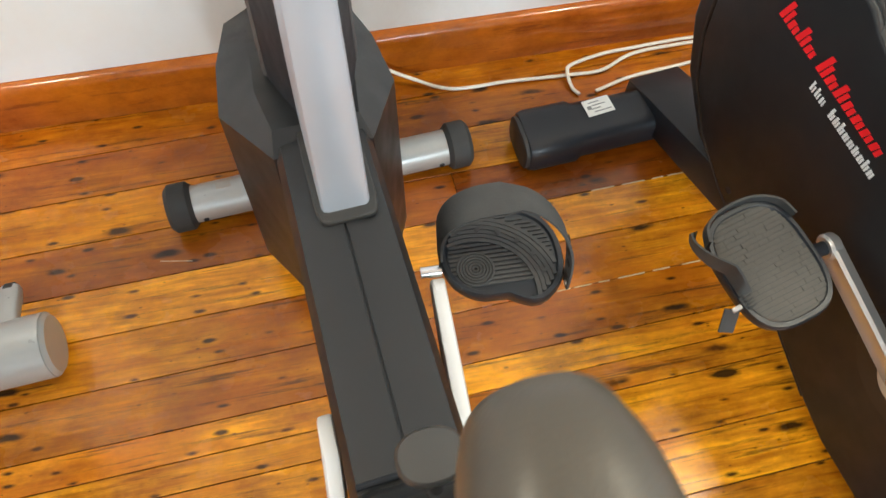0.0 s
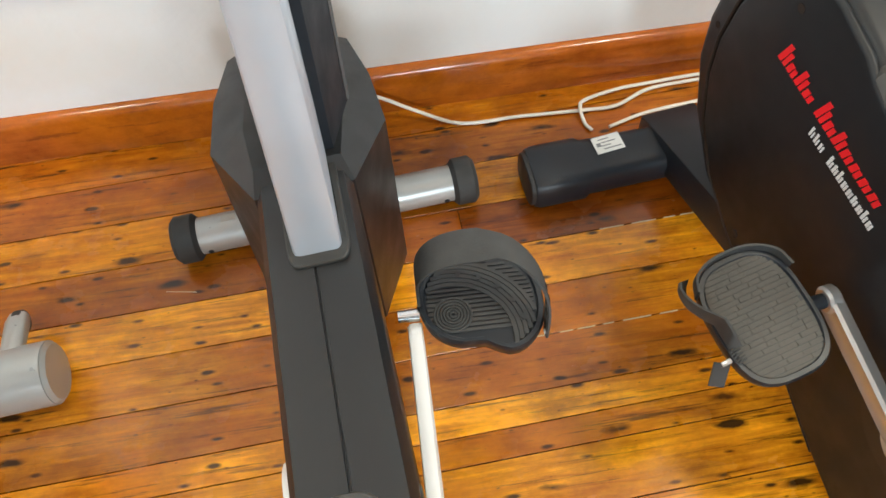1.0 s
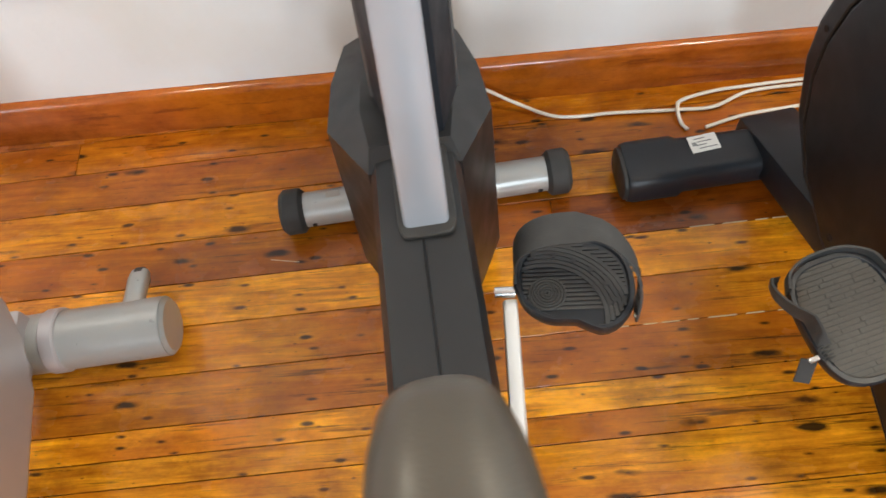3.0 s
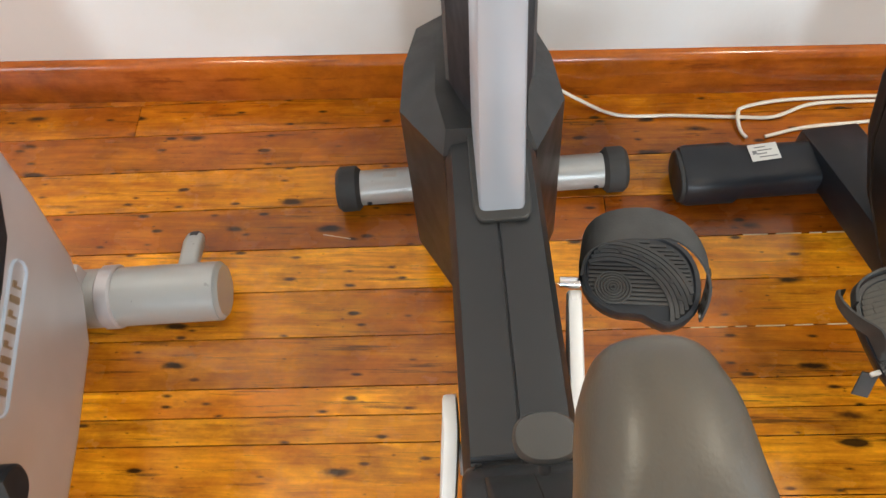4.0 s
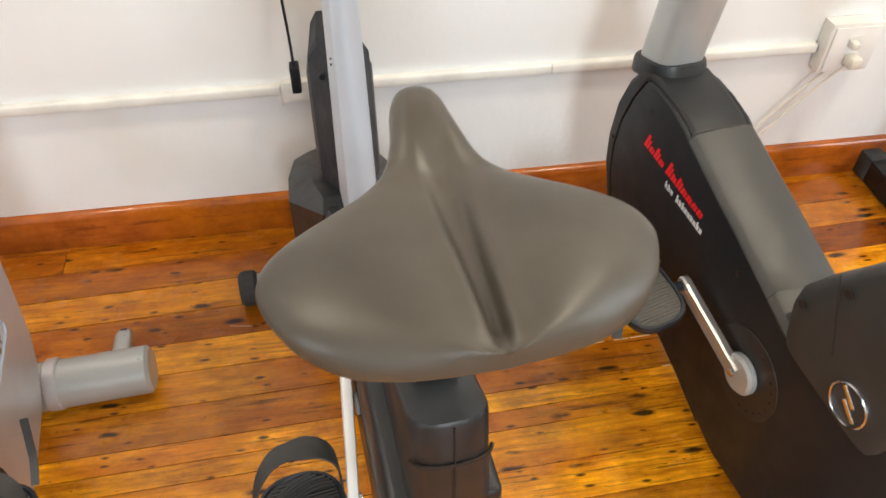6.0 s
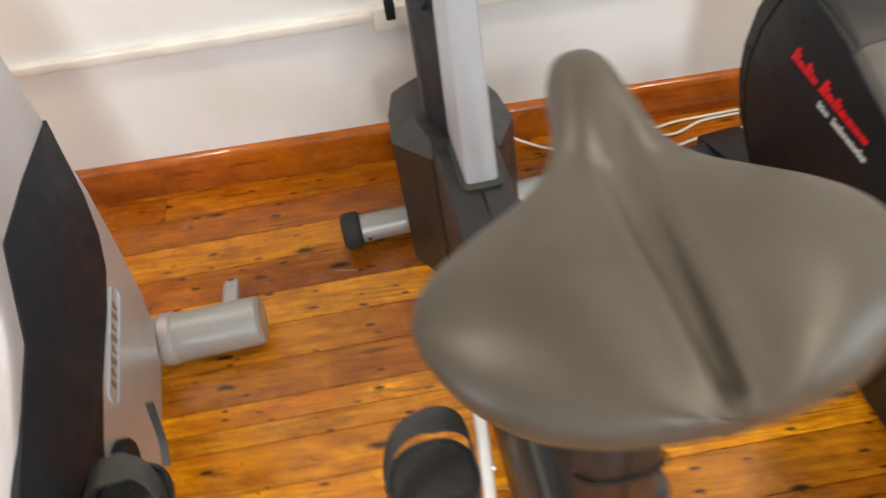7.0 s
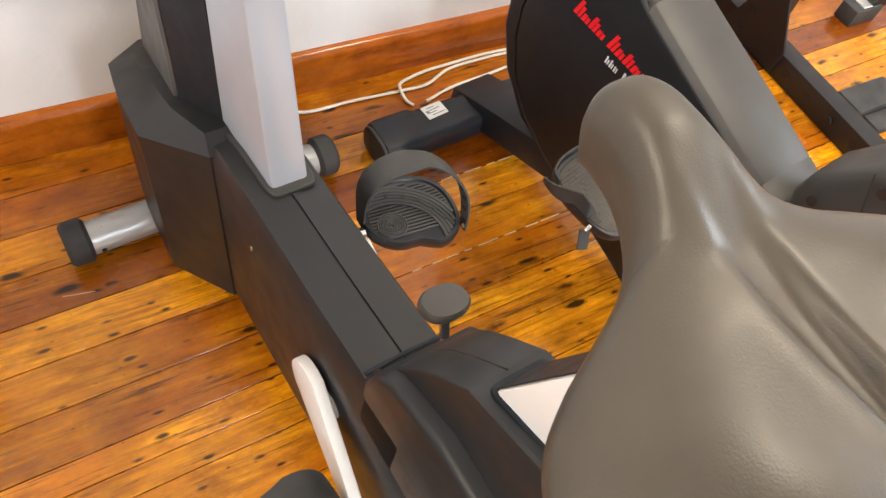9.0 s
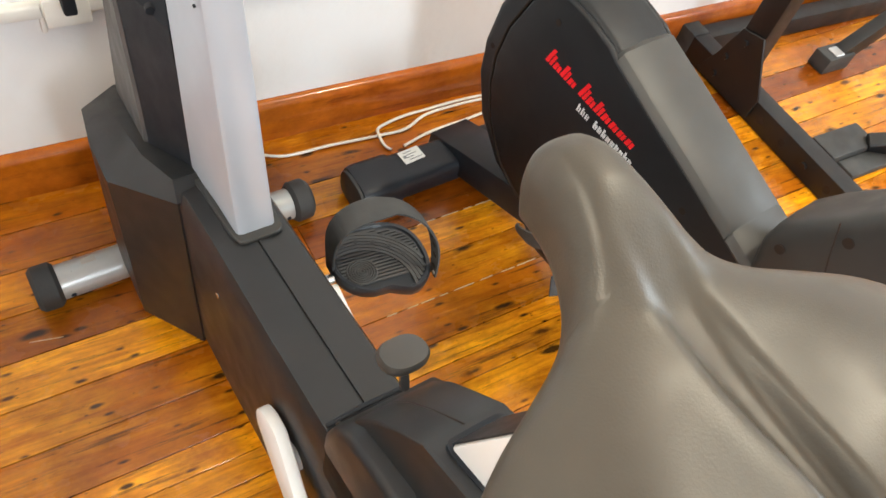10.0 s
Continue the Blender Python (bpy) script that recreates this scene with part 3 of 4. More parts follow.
        part("bolt", rod((s * 0.070, ax.x, ax.y), (s * 0.0748, ax.x, ax.y), 0.006, 14), INK, arm)
        part("crank_end", rod((s * 0.081, end[0], end[1]), (s * 0.094, end[0], end[1]), 0.016, 24, chamfer=0.003), WHITE, arm)
    strap_pedal(b, pose(0.166, -0.350, 0.360, -2, 0, -7), 0.142, 0.134, 0.092, 0.10)
    strap_pedal(b, pose(-0.160, -0.672, 0.285, -4, 0, 4), 0.132, 0.125, 0.085, 0.35, -1)
    # rear foot
    rear = part("rear_stabilizer", rod((-0.2, -0.84, 0.042), (0.2, -0.84, 0.042), 0.031, 24), PALE, b)
    for s in (-1, 1):
        part("end_cap", rod((s * 0.195, -0.84, 0.042), (s * 0.235, -0.84, 0.042), 0.0405, 24, chamfer=0.006), RUBBER, rear)
    part("rear_frame", box(-0.03, 0.03, -0.87, -0.81, 0.04, 0.2, 0.004), BLACK, b)
    return b


def body_top(v):
    pts = [(-0.86, 0.525), (-0.58, 0.485), (-0.45, 0.466), (-0.3, 0.449), (-0.2, 0.436), (-0.12, 0.40)]
    for (a, p), (c, q) in zip(pts, pts[1:]):
        if a <= v <= c:
            return p + (q - p) * (v - a) / (c - a)
    return pts[-1][1]


middle_bike()


# ---- the black bike ----
def black_bike():
    b = thing("exercise_bike", pose(0.612, -0.142, 0, 0, 0, 8), "black upright exercise bike with grey top cover and red lettering", "exercise bike", "row of exercise bikes")
    front = [(-0.155, 0.585), (-0.112, 0.53), (-0.085, 0.465), (-0.073, 0.38), (-0.079, 0.315), (-0.113, 0.235), (-0.186, 0.165), (-0.275, 0.137), (-0.39, 0.112), (-0.505, 0.08), (-0.60, 0.045), (-0.66, 0.03),
             (-0.78, 0.035), (-0.95, 0.06), (-1.02, 0.2), (-1.02, 0.45), (-0.98, 0.66), (-0.90, 0.735), (-0.83, 0.71), (-0.775, 0.635), (-0.735, 0.56), (-0.70, 0.49), (-0.685, 0.438), (-0.63, 0.44), (-0.5, 0.48), (-0.37, 0.541), (-0.32, 0.566), (-0.26, 0.580), (-0.2, 0.586)]
    part("core_shell", slab(front, -0.058, 0.058, 0.012, 3), MATT_BLACK, b, "black moulded inner shell", 40)
    side = [(-0.185, 0.572), (-0.155, 0.52), (-0.128, 0.45), (-0.118, 0.38), (-0.124, 0.32), (-0.15, 0.25), (-0.205, 0.19), (-0.285, 0.15), (-0.39, 0.122), (-0.505, 0.09), (-0.60, 0.055), (-0.66, 0.04), (-0.78, 0.045), (-0.94, 0.07), (-1.0, 0.2), (-1.0, 0.44), (-0.90, 0.50), (-0.80, 0.478), (-0.72, 0.418), (-0.70, 0.424), (-0.63, 0.449), (-0.52, 0.488), (-0.43, 0.518), (-0.348, 0.547), (-0.325, 0.560), (-0.27, 0.572), (-0.22, 0.576)]
    for s in (-1, 1):
        panel = part("side_panel", slab(side, s * 0.054, s * 0.066, 0.006, 3), MATT_BLACK, b, "black side panel", 40)
        edge = [(s * 0.0592, v + 0.004, z) for v, z in side[:11]]
        part("panel_gap", sweep(edge, oval(0.0028, 0.0065, 8), (1, 0, 0)), GAP, panel)
        for v, z in ((-0.222, 0.528), (-0.555, 0.43), (-0.3, 0.172)):
            part("screw", rod((s * 0.0655, v, z), (s * 0.0668, v, z), 0.006, 12), GAP, panel)
        part("crank_plate", rod((s * 0.0655, -0.65, 0.285), (s * 0.0675, -0.65, 0.285), 0.085, 40, chamfer=0.001), CHARCOAL, panel, "perforated round plate behind the crank")
        for k in range(10):
            w = radians(110 + 16 * k)
            part("vent_hole", rod((s * 0.0674, -0.65 + 0.07 * math.cos(w), 0.285 + 0.07 * math.sin(w)), (s * 0.0682, -0.65 + 0.07 * math.cos(w), 0.285 + 0.07 * math.sin(w)), 0.003, 8), GAP, panel)
        part("front_screw", rod((s * 0.0572, -0.098, 0.385), (s * 0.0588, -0.098, 0.385), 0.005, 12), GAP, b)
    # grey cover over the top edge
    rows = []
    for v, z, hu in ((-0.332, 0.556, 0.060), (-0.345, 0.560, 0.064), (-0.43, 0.530, 0.0655), (-0.52, 0.500, 0.0655), (-0.628, 0.461, 0.066), (-0.6295, 0.4605, 0.064), (-0.632, 0.4595, 0.0663), (-0.70, 0.436, 0.0663), (-0.72, 0.430, 0.0655)):
        ring = [(-hu + 0.004, z - 0.03), (-hu, z - 0.013), (-hu + 0.002, z - 0.009), (-hu + 0.009, z - 0.002), (-hu + 0.014, z), (0, z + 0.002), (hu - 0.014, z), (hu - 0.009, z - 0.002), (hu - 0.002, z - 0.009), (hu, z - 0.013), (hu - 0.004, z - 0.03)]
        rows.append([(p, v, q) for p, q in ring])
    part("top_cover", loft(rows), STONE, b, "stone-grey plastic top cover", 22)
    # seat tower shell
    rows = []
    for t, (v0, z0), (v1, z1), hu in ((0, (-0.678, 0.42), (-0.9, 0.40), 0.072), (1, (-0.672, 0.455), (-0.91, 0.42), 0.074), (2, (-0.664, 0.488), (-0.92, 0.45), 0.074), (3, (-0.667, 0.517), (-0.93, 0.48), 0.074), (4, (-0.69, 0.556), (-0.95, 0.53), 0.074), (5, (-0.728, 0.607), (-0.985, 0.58), 0.073), (6, (-0.752, 0.646), (-1.0, 0.63), 0.074), (7, (-0.79, 0.69), (-1.0, 0.68), 0.072), (8, (-0.815, 0.71), (-0.98, 0.70), 0.062)):
        c = Vector(((v0 + v1) / 2, (z0 + z1) / 2))
        h = Vector((v0 - v1, z0 - z1)) / 2
        rows.append([(p, c.x + h.x * q, c.y + h.y * q) for p, q in oval(hu, 1.0, 44, 6.0)])
    tower = part("seat_tower", loft(rows), CHARCOAL_TOP, b, "dark slate seat tower shell", 40)
    for v, z, u in ((-0.696, 0.511, -0.0728), (-0.751, 0.590, -0.0728)):
        part("screw_well", rod((u, v, z), (u - 0.0022, v, z), 0.0075, 14), GAP, tower)
    part("tower_seam", sweep([(-0.0744, -0.728, 0.605), (-0.0744, -0.745, 0.56), (-0.0742, -0.775, 0.49)], oval(0.0009, 0.0009, 6)), GAP, tower)
    part("seat_post", rod((0, -0.93, 0.66), (0, -1.0, 0.92), 0.026, 24), CHROME, b)
    # round badge: chrome ring with a slanted bar
    badge = part("badge", rounded(sweep([(-0.0745, -0.832 + 0.033 * math.cos(a), 0.452 + 0.033 * math.sin(a)) for a in [2 * math.pi * k / 32 for k in range(33)]], oval(0.0025, 0.004, 8), (1, 0, 0)), 0), CHROME, b, "round chrome badge")
    for off, turn in ((0.010, 35), (-0.010, 35)):
        part("badge_bar", box(-0.0015, 0.0015, -0.018, 0.018, -0.0035, 0.0035, 0.001, 1, pose(-0.0745, -0.832 + off * 0.5, 0.452 + off, turn, 0, 0)), CHROME, badge)
    # mast and its collar
    rows = []
    for z, dv, hu, hv in ((0.560, -0.147, 0.0575, 0.066), (0.580, -0.145, 0.0575, 0.064), (0.590, -0.144, 0.0555, 0.061), (0.592, -0.144, 0.048, 0.054)):
        rows.append([(p, dv + q, z + q * -0.25) for p, q in oval(hu, hv, 36, 3.0)])
    part("mast_collar", loft(rows), CHARCOAL, b, "charcoal collar at the mast foot")
    rows = []
    for z, dv in ((0.58, -0.145), (0.75, -0.175), (1.0, -0.215), (1.3, -0.26)):
        rows.append([(p, dv + q, z) for p, q in oval(0.047, 0.05, 32, 3.4)])
    part("mast", loft(rows), PALE, b, "pale grey mast")
    # front foot
    rows = []
    for u, hv, hz in ((-0.274, 0.040, 0.030), (-0.272, 0.047, 0.035), (-0.262, 0.050, 0.037), (-0.185, 0.050, 0.037), (-0.175, 0.044, 0.033), (-0.05, 0.043, 0.033), (0.05, 0.043, 0.033), (0.185, 0.044, 0.033), (0.195, 0.050, 0.037), (0.27, 0.050, 0.037), (0.28, 0.047, 0.035), (0.282, 0.040, 0.03)):
        rows.append([(u, -0.038 + q, 0.040 + w) for q, w in oval(hv, hz, 28, 4.0)])
    foot = part("front_stabilizer", loft(rows), SLATE, b, "dark slate front foot bar")
    foot.matrix_local = pose(0, -0.02, 0, 0, 0, -4)
    for s in (-1, 1):
        part("end_cap", loft([[(s * u, -0.038 + q * k, 0.040 + w * k) for q, w in oval(0.046, 0.034, 28, 3.0)] for u, k in ((0.270, 1.0), (0.279, 0.98), (0.281, 0.9))]), CHARCOAL_TOP, foot, "grey end cap")
    lab = part("rating_label", box(-0.025, 0.025, -0.017, 0.017, 0, 0.0007, 0, 1, pose(-0.132, -0.022, 0.0735, 0, 0, 5)), LABEL, foot, "white printed rating label")
    for k, (x, w) in enumerate(((-0.012, 0.024), (-0.004, 0.03), (-0.012, 0.022), (0.0, 0.038))):
        part("label_print", box(x - w / 2 + 0.006, x + w / 2 + 0.006, 0.011 - k * 0.008, 0.0135 - k * 0.008, 0.0008, 0.0012, 0, 1, pose(-0.132, -0.022, 0.0735, 0, 0, 5) @ Matrix.Scale(0.84, 4)), INK, lab)
    part("label_block", box(-0.024, -0.015, -0.004, 0.005, 0.0008, 0.0012, 0, 1, pose(-0.132, -0.022, 0.0735, 0, 0, 5) @ Matrix.Scale(0.84, 4)), INK, lab)
    part("front_strut", slab([(0.012, 0.02), (0.012, 0.062), (-0.06, 0.088), (-0.3, 0.165), (-0.36, 0.16), (-0.36, 0.11), (-0.1, 0.03)], -0.05, 0.05, 0.004), SLATE, b, "slanting dark frame strut")
    # cranks and pedals
    for s in (-1, 1):
        ax = Vector((-0.65, 0.285))
        end = ax + Vector((0.172, 0.048)) * (1 if s < 0 else -1)
        d = end - ax
        way = [(s * 0.082, ax.x + d.x * 0.02, ax.y + d.y * 0.02), (s * 0.087, ax.x + d.x * 0.5, ax.y + d.y * 0.5), (s * 0.093, end.x, end.y)]
        arm = part("crank_arm", rounded(sweep(way, [(-s * 0.007, -0.014), (s * 0.004, -0.015), (s * 0.008, -0.012), (s * 0.005, -0.006), (s * 0.005, 0.006), (s * 0.008, 0.012), (s * 0.004, 0.015), (-s * 0.007, 0.014)], (0, 0, 1)), 0.0015, 2), CRANK, b, "grooved cast aluminium crank arm")
        part("crank_boss", rod((s * 0.065, ax.x, ax.y), (s * 0.084, ax.x, ax.y), 0.037, 36, chamfer=0.005), PALE, arm, "thick pale crank boss")
        part("bolt", rod((s * 0.088, ax.x + d.x * 0.04, ax.y + d.y * 0.04), (s * 0.093, ax.x + d.x * 0.04, ax.y + d.y * 0.04), 0.008, 14, chamfer=0.002), CHROME, arm)
        part("crank_end", rod((s * 0.085, end.x, end.y), (s * 0.101, end.x, end.y), 0.0165, 24, chamfer=0.003), CRANK, arm)
        part("spindle", rod((s * 0.098, end.x, end.y), (s * 0.125, end.x, end.y), 0.009, 14), BLACK, arm)
        m = pose(s * 0.176, end.x + 0.003, end.y + 0.006, 6 if s < 0 else 0, s * 6, s * -6)
        plate = part("pedal_body", pedal_plate(0.118, 0.156, 0.0, 0.024), SLATE, b)
        plate.matrix_local = m
        tiles = []
        for i in range(23):
            v = -0.068 + i * 0.0062
            half = 0.050 * max(0.0, 1 - abs(v / 0.0735) ** 3) ** (1 / 3)
            x = -half
            while x < half - 0.004:
                w = min(random.uniform(0.012, 0.04), half - x)
                tiles.append(box(x + 0.0002, x + w - 0.0002, v - 0.0028, v + 0.0028, -0.003, random.uniform(-0.0017, -0.0009)))
                x += w
        part("tread", joined(*tiles), BROWN_TREAD, plate, "dusty ribbed pedal tread")
        # slack toe strap: a loop round the front edge and a broad flap up the outer edge
        o = s
        loop = spline([(-o * 0.057, 0.037, 0.003), (-o * 0.049, 0.060, 0.004), (-o * 0.02, 0.0765, 0.005), (o * 0.02, 0.078, 0.006), (o * 0.047, 0.067, 0.010), (o * 0.060, 0.046, 0.016)], 5)
        strap = part("toe_strap", rounded(sweep(loop, [(-0.0015, -0.009), (0.0015, -0.009), (0.0015, 0.009), (-0.0015, 0.009)]), 0.0006, 1), RUBBER, plate, "slack black rubber strap")
        rows = []
        for k in range(13):
            q = k / 12
            y = 0.072 - 0.090 * q
            base = Vector((o * (0.052 + 0.014 * math.sin(math.pi * min(1, q * 1.6)) ** 0.7), y, -0.006))
            high = 0.040 * math.sin(math.pi * (0.15 + 0.75 * q)) + 0.006
            lean_out = o * (0.017 - 0.024 * q)
            top = base + Vector((lean_out, -0.004, high))
            midp = (base + top) / 2 + Vector((o * 0.006, 0, 0))
            rows.append([base + Vector((-o * 0.0013, 0, 0)), midp + Vector((-o * 0.0013, 0, 0)), top + Vector((-o * 0.0013, 0, 0)), top + Vector((o * 0.0013, 0, 0)), midp + Vector((o * 0.0013, 0, 0)), base + Vector((o * 0.0013, 0, 0))])
        part("strap_flap", loft(rows), RUBBER, strap, "", 50)
        for k in range(6):
            part("strap_rib", sweep([(o * 0.056, -0.018 - k * 0.004, 0.004 + 0.001 * k), (o * 0.046, -0.016 - k * 0.004, 0.010)], oval(0.0012, 0.0012, 6)), RUBBER, strap)
        part("buckle", box(-0.006, 0.006, -0.003, 0.003, -0.003, 0.003, 0.0015, 2, pose(o * 0.062, -0.030, -0.006, 0, o * 20, 0)), CRANK, strap, "small chrome buckle")
        part("strap_tail", box(-0.009, 0.009, -0.036, 0.0, -0.0012, 0.0012, 0.0006, 1, pose(o * 0.066, -0.028, -0.008, 55, 0, o * 30)), RUBBER, strap)
    # print on the side panels: slanted red script strokes, pale bars under them
    script(b, Matrix.Translation((-0.0668, -0.356, 0.449)) @ Matrix.Rotation(radians(3), 4, "X"), -1)
    rear = part("rear_stabilizer", loft([[(u, -0.93 + q, 0.04 + w) for q, w in oval(0.05, 0.037, 28, 4.0)] for u in (-0.26, -0.1, 0.1, 0.26)]), PALE, b, "pale rear foot bar")
    return b


def script(parent, m, s):
    """Lettering as plain slanted strokes: no word is spelt."""
    def lean_bar(y, z, wide, h, slant, name, mat):
        bm = bmesh.new()
        for x in (-0.0003, 0.0007):
            for q, w in ((y, z), (y - wide, z), (y - wide - slant, z + h), (y - slant, z + h)):
                bm.verts.new((x * -s, q, w))
        bm.verts.ensure_lookup_table()
        for f in ((0, 1, 2, 3), (7, 6, 5, 4), (0, 4, 5, 1), (1, 5, 6, 2), (2, 6, 7, 3), (3, 7, 4, 0)):
            bm.faces.new([bm.verts[k] for k in f])
        bm.transform(m)
        part(name, bm, mat, parent)
    # red: two runs of slanting bars on a common foot line, the first bar of each run tall
    y = 0.134
    for h in (0.030, 0.014, 0.026, 0.013, 0, 0.031, 0.016, 0.024, 0.015, 0.014, 0.013, 0.013):
        if h:
            lean_bar(y, 0.0, 0.0078, h, 0.3 * h, "red_bar", RED)
            lean_bar(y - 0.0098, 0.0, 0.0062, 0.6 * h + 0.004, 0.2 * h, "red_bar", RED)
        y -= 0.0186 if h else 0.009
    # pale: small upright bars
    y = 0.040
    for k, h in enumerate((0.014, 0.014, 0.010, 0, 0.015, 0.012, 0.015, 0.010, 0.010, 0.012, 0.010, 0.015, 0.010)):
        if h:
            lean_bar(y, -0.026, 0.0030 if k < 3 else 0.0038, h, 0.0006, "pale_bar", PRINT)
            lean_bar(y - 0.0048, -0.026, 0.0022 if k < 3 else 0.0030, 0.0095, 0.0004, "pale_bar", PRINT)
        y -= 0.0102


black_bike()


# ---- the silver bike ----
def silver_bike():
    b = thing("exercise_bike", pose(-0.675, -0.465, 0, 0, 0, 4), "silver upright exercise bike with a black upper side panel", "exercise bike", "row of exercise bikes")
    edge = [(0.07, 0.9), (0.055, 0.62), (0.045, 0.45), (0.025, 0.34), (-0.005, 0.22), (-0.04, 0.165), (-0.11, 0.115), (-0.25, 0.095), (-0.36, 0.09), (-0.55, 0.10), (-0.62, 0.25), (-0.6, 0.42), (-0.5, 0.52), (-0.35, 0.58), (-0.25, 0.66), (-0.15, 0.9)]
    part("body_shell", slab(edge, -0.078, 0.078, 0.022, 4), PEARL, b, "pearl silver body shell", 50)
    black = [(0.045, 0.60), (0.01, 0.47), (-0.025, 0.41), (-0.07, 0.375), (-0.14, 0.358), (-0.27, 0.347), (-0.37, 0.325), (-0.5, 0.27), (-0.628, 0.27), (-0.618, 0.415), (-0.515, 0.515), (-0.33, 0.55), (-0.23, 0.63), (-0.1, 0.62)]
    for s in (-1, 1):
        part("dark_panel", slab([(v * 0.98, z) for v, z in black], s * 0.070, s * 0.0815, 0.003, 2), BLACK, b, "black upper side panel")
        mm = Matrix.Translation((s * 0.0788, -0.182, 0.322)) @ Matrix.Rotation(radians(9), 4, "X")
        ring = []
        for k in range(29):
            a = 2 * math.pi * k / 28
            ring.append((0, math.copysign(0.084, math.cos(a)) + 0.017 * math.cos(a), 0.017 * math.sin(a)))
        bm = sweep(ring, oval(0.002, 0.003, 8), (1, 0, 0))
        bm.transform(mm)
        plaque = part("plaque", bm, SILVER, b, "oblong moulded plaque with a raised rim")
        for k in range(8):
            bm = box(-0.0006, 0.0012, -0.0045, 0.0045, -0.010, 0.010, 0, 1) if k % 2 else joined(box(-0.0006, 0.0012, -0.0045, -0.0015, -0.0085, 0.0085), box(-0.0006, 0.0012, -0.0015, 0.0045, 0.001, 0.0085))
            bm.transform(mm @ Matrix.Translation((0, 0.068 - 0.0195 * k, 0)))
            part("plaque_mark", bm, BRONZE, plaque)
    tube = part("front_stabilizer", rod((-0.243, 0.0, 0.052), (0.243, 0.0, 0.052), 0.0495, 40), PALE, b, "thick grey foot tube")
    for s in (-1, 1):
        part("end_cap", rod((s * 0.238, 0, 0.052), (s * 0.25, 0, 0.052), 0.0485, 40, chamfer=0.006), PALE, tube, "grey end cap")
        part("sleeve", rod((s * 0.05, 0, 0.054), (s * 0.0765, 0, 0.054), 0.0535, 40, chamfer=0.003), PEARL, tube, "silver sleeve")
        part("wheel_fork", sweep([(s * 0.19, 0.02, 0.072), (s * 0.19, 0.05, 0.070), (s * 0.19, 0.088, 0.062), (s * 0.19, 0.104, 0.056)], oval(0.0175, 0.013, 20, 3.0), (0, 0, 1), [1.15, 0.95, 1.0, 0.85]), PALE, tube, "moulded fork for a transport wheel")
        part("wheel", rod((s * 0.181, 0.097, 0.052), (s * 0.199, 0.097, 0.052), 0.0185, 24, chamfer=0.003), RUBBER, tube, "small black transport wheel")
    part("under_frame", box(-0.03, 0.03, -0.55, 0.03, 0.06, 0.125, 0.006), PEARL, b)
    rear = part("rear_stabilizer", rod((-0.25, -0.58, 0.052), (0.25, -0.58, 0.052), 0.0495, 32), PALE, b)
    rows = [[(p, 0.0 + q + (z - 0.8) * 0.15, z) for p, q in oval(0.045, 0.06, 28, 3.5)] for z in (0.8, 1.0, 1.3)]
    part("mast", loft(rows), PEARL, b, "silver mast")
    # crank and pedal towards the room's middle
    arm = part("crank_arm", rounded(sweep([(0.088, -0.36, 0.27), (0.09, -0.42, 0.33), (0.092, -0.475, 0.378)], [(-0.006, -0.013), (0.006, -0.013), (0.006, 0.013), (-0.006, 0.013)]), 0.002, 2), BLACK, b, "black crank arm")
    part("crank_boss", rod((0.078, -0.36, 0.27), (0.1, -0.36, 0.27), 0.032, 28, chamfer=0.004), BLACK, arm)
    strap_pedal(b, pose(0.152, -0.485, 0.385, -4, 0, 0), 0.105, 0.12, 0.05, 0.3)
    tail = spline([(0.208, -0.398, 0.477), (0.208, -0.412, 0.455), (0.207, -0.43, 0.425), (0.203, -0.45, 0.40)], 5)
    part("strap_tail", sweep(tail, [(-0.001, -0.005), (0.001, -0.005), (0.001, 0.005), (-0.001, 0.005)], (1, 0, 0)), RUBBER, b, "loose end of the pedal strap")
    return b


silver_bike()


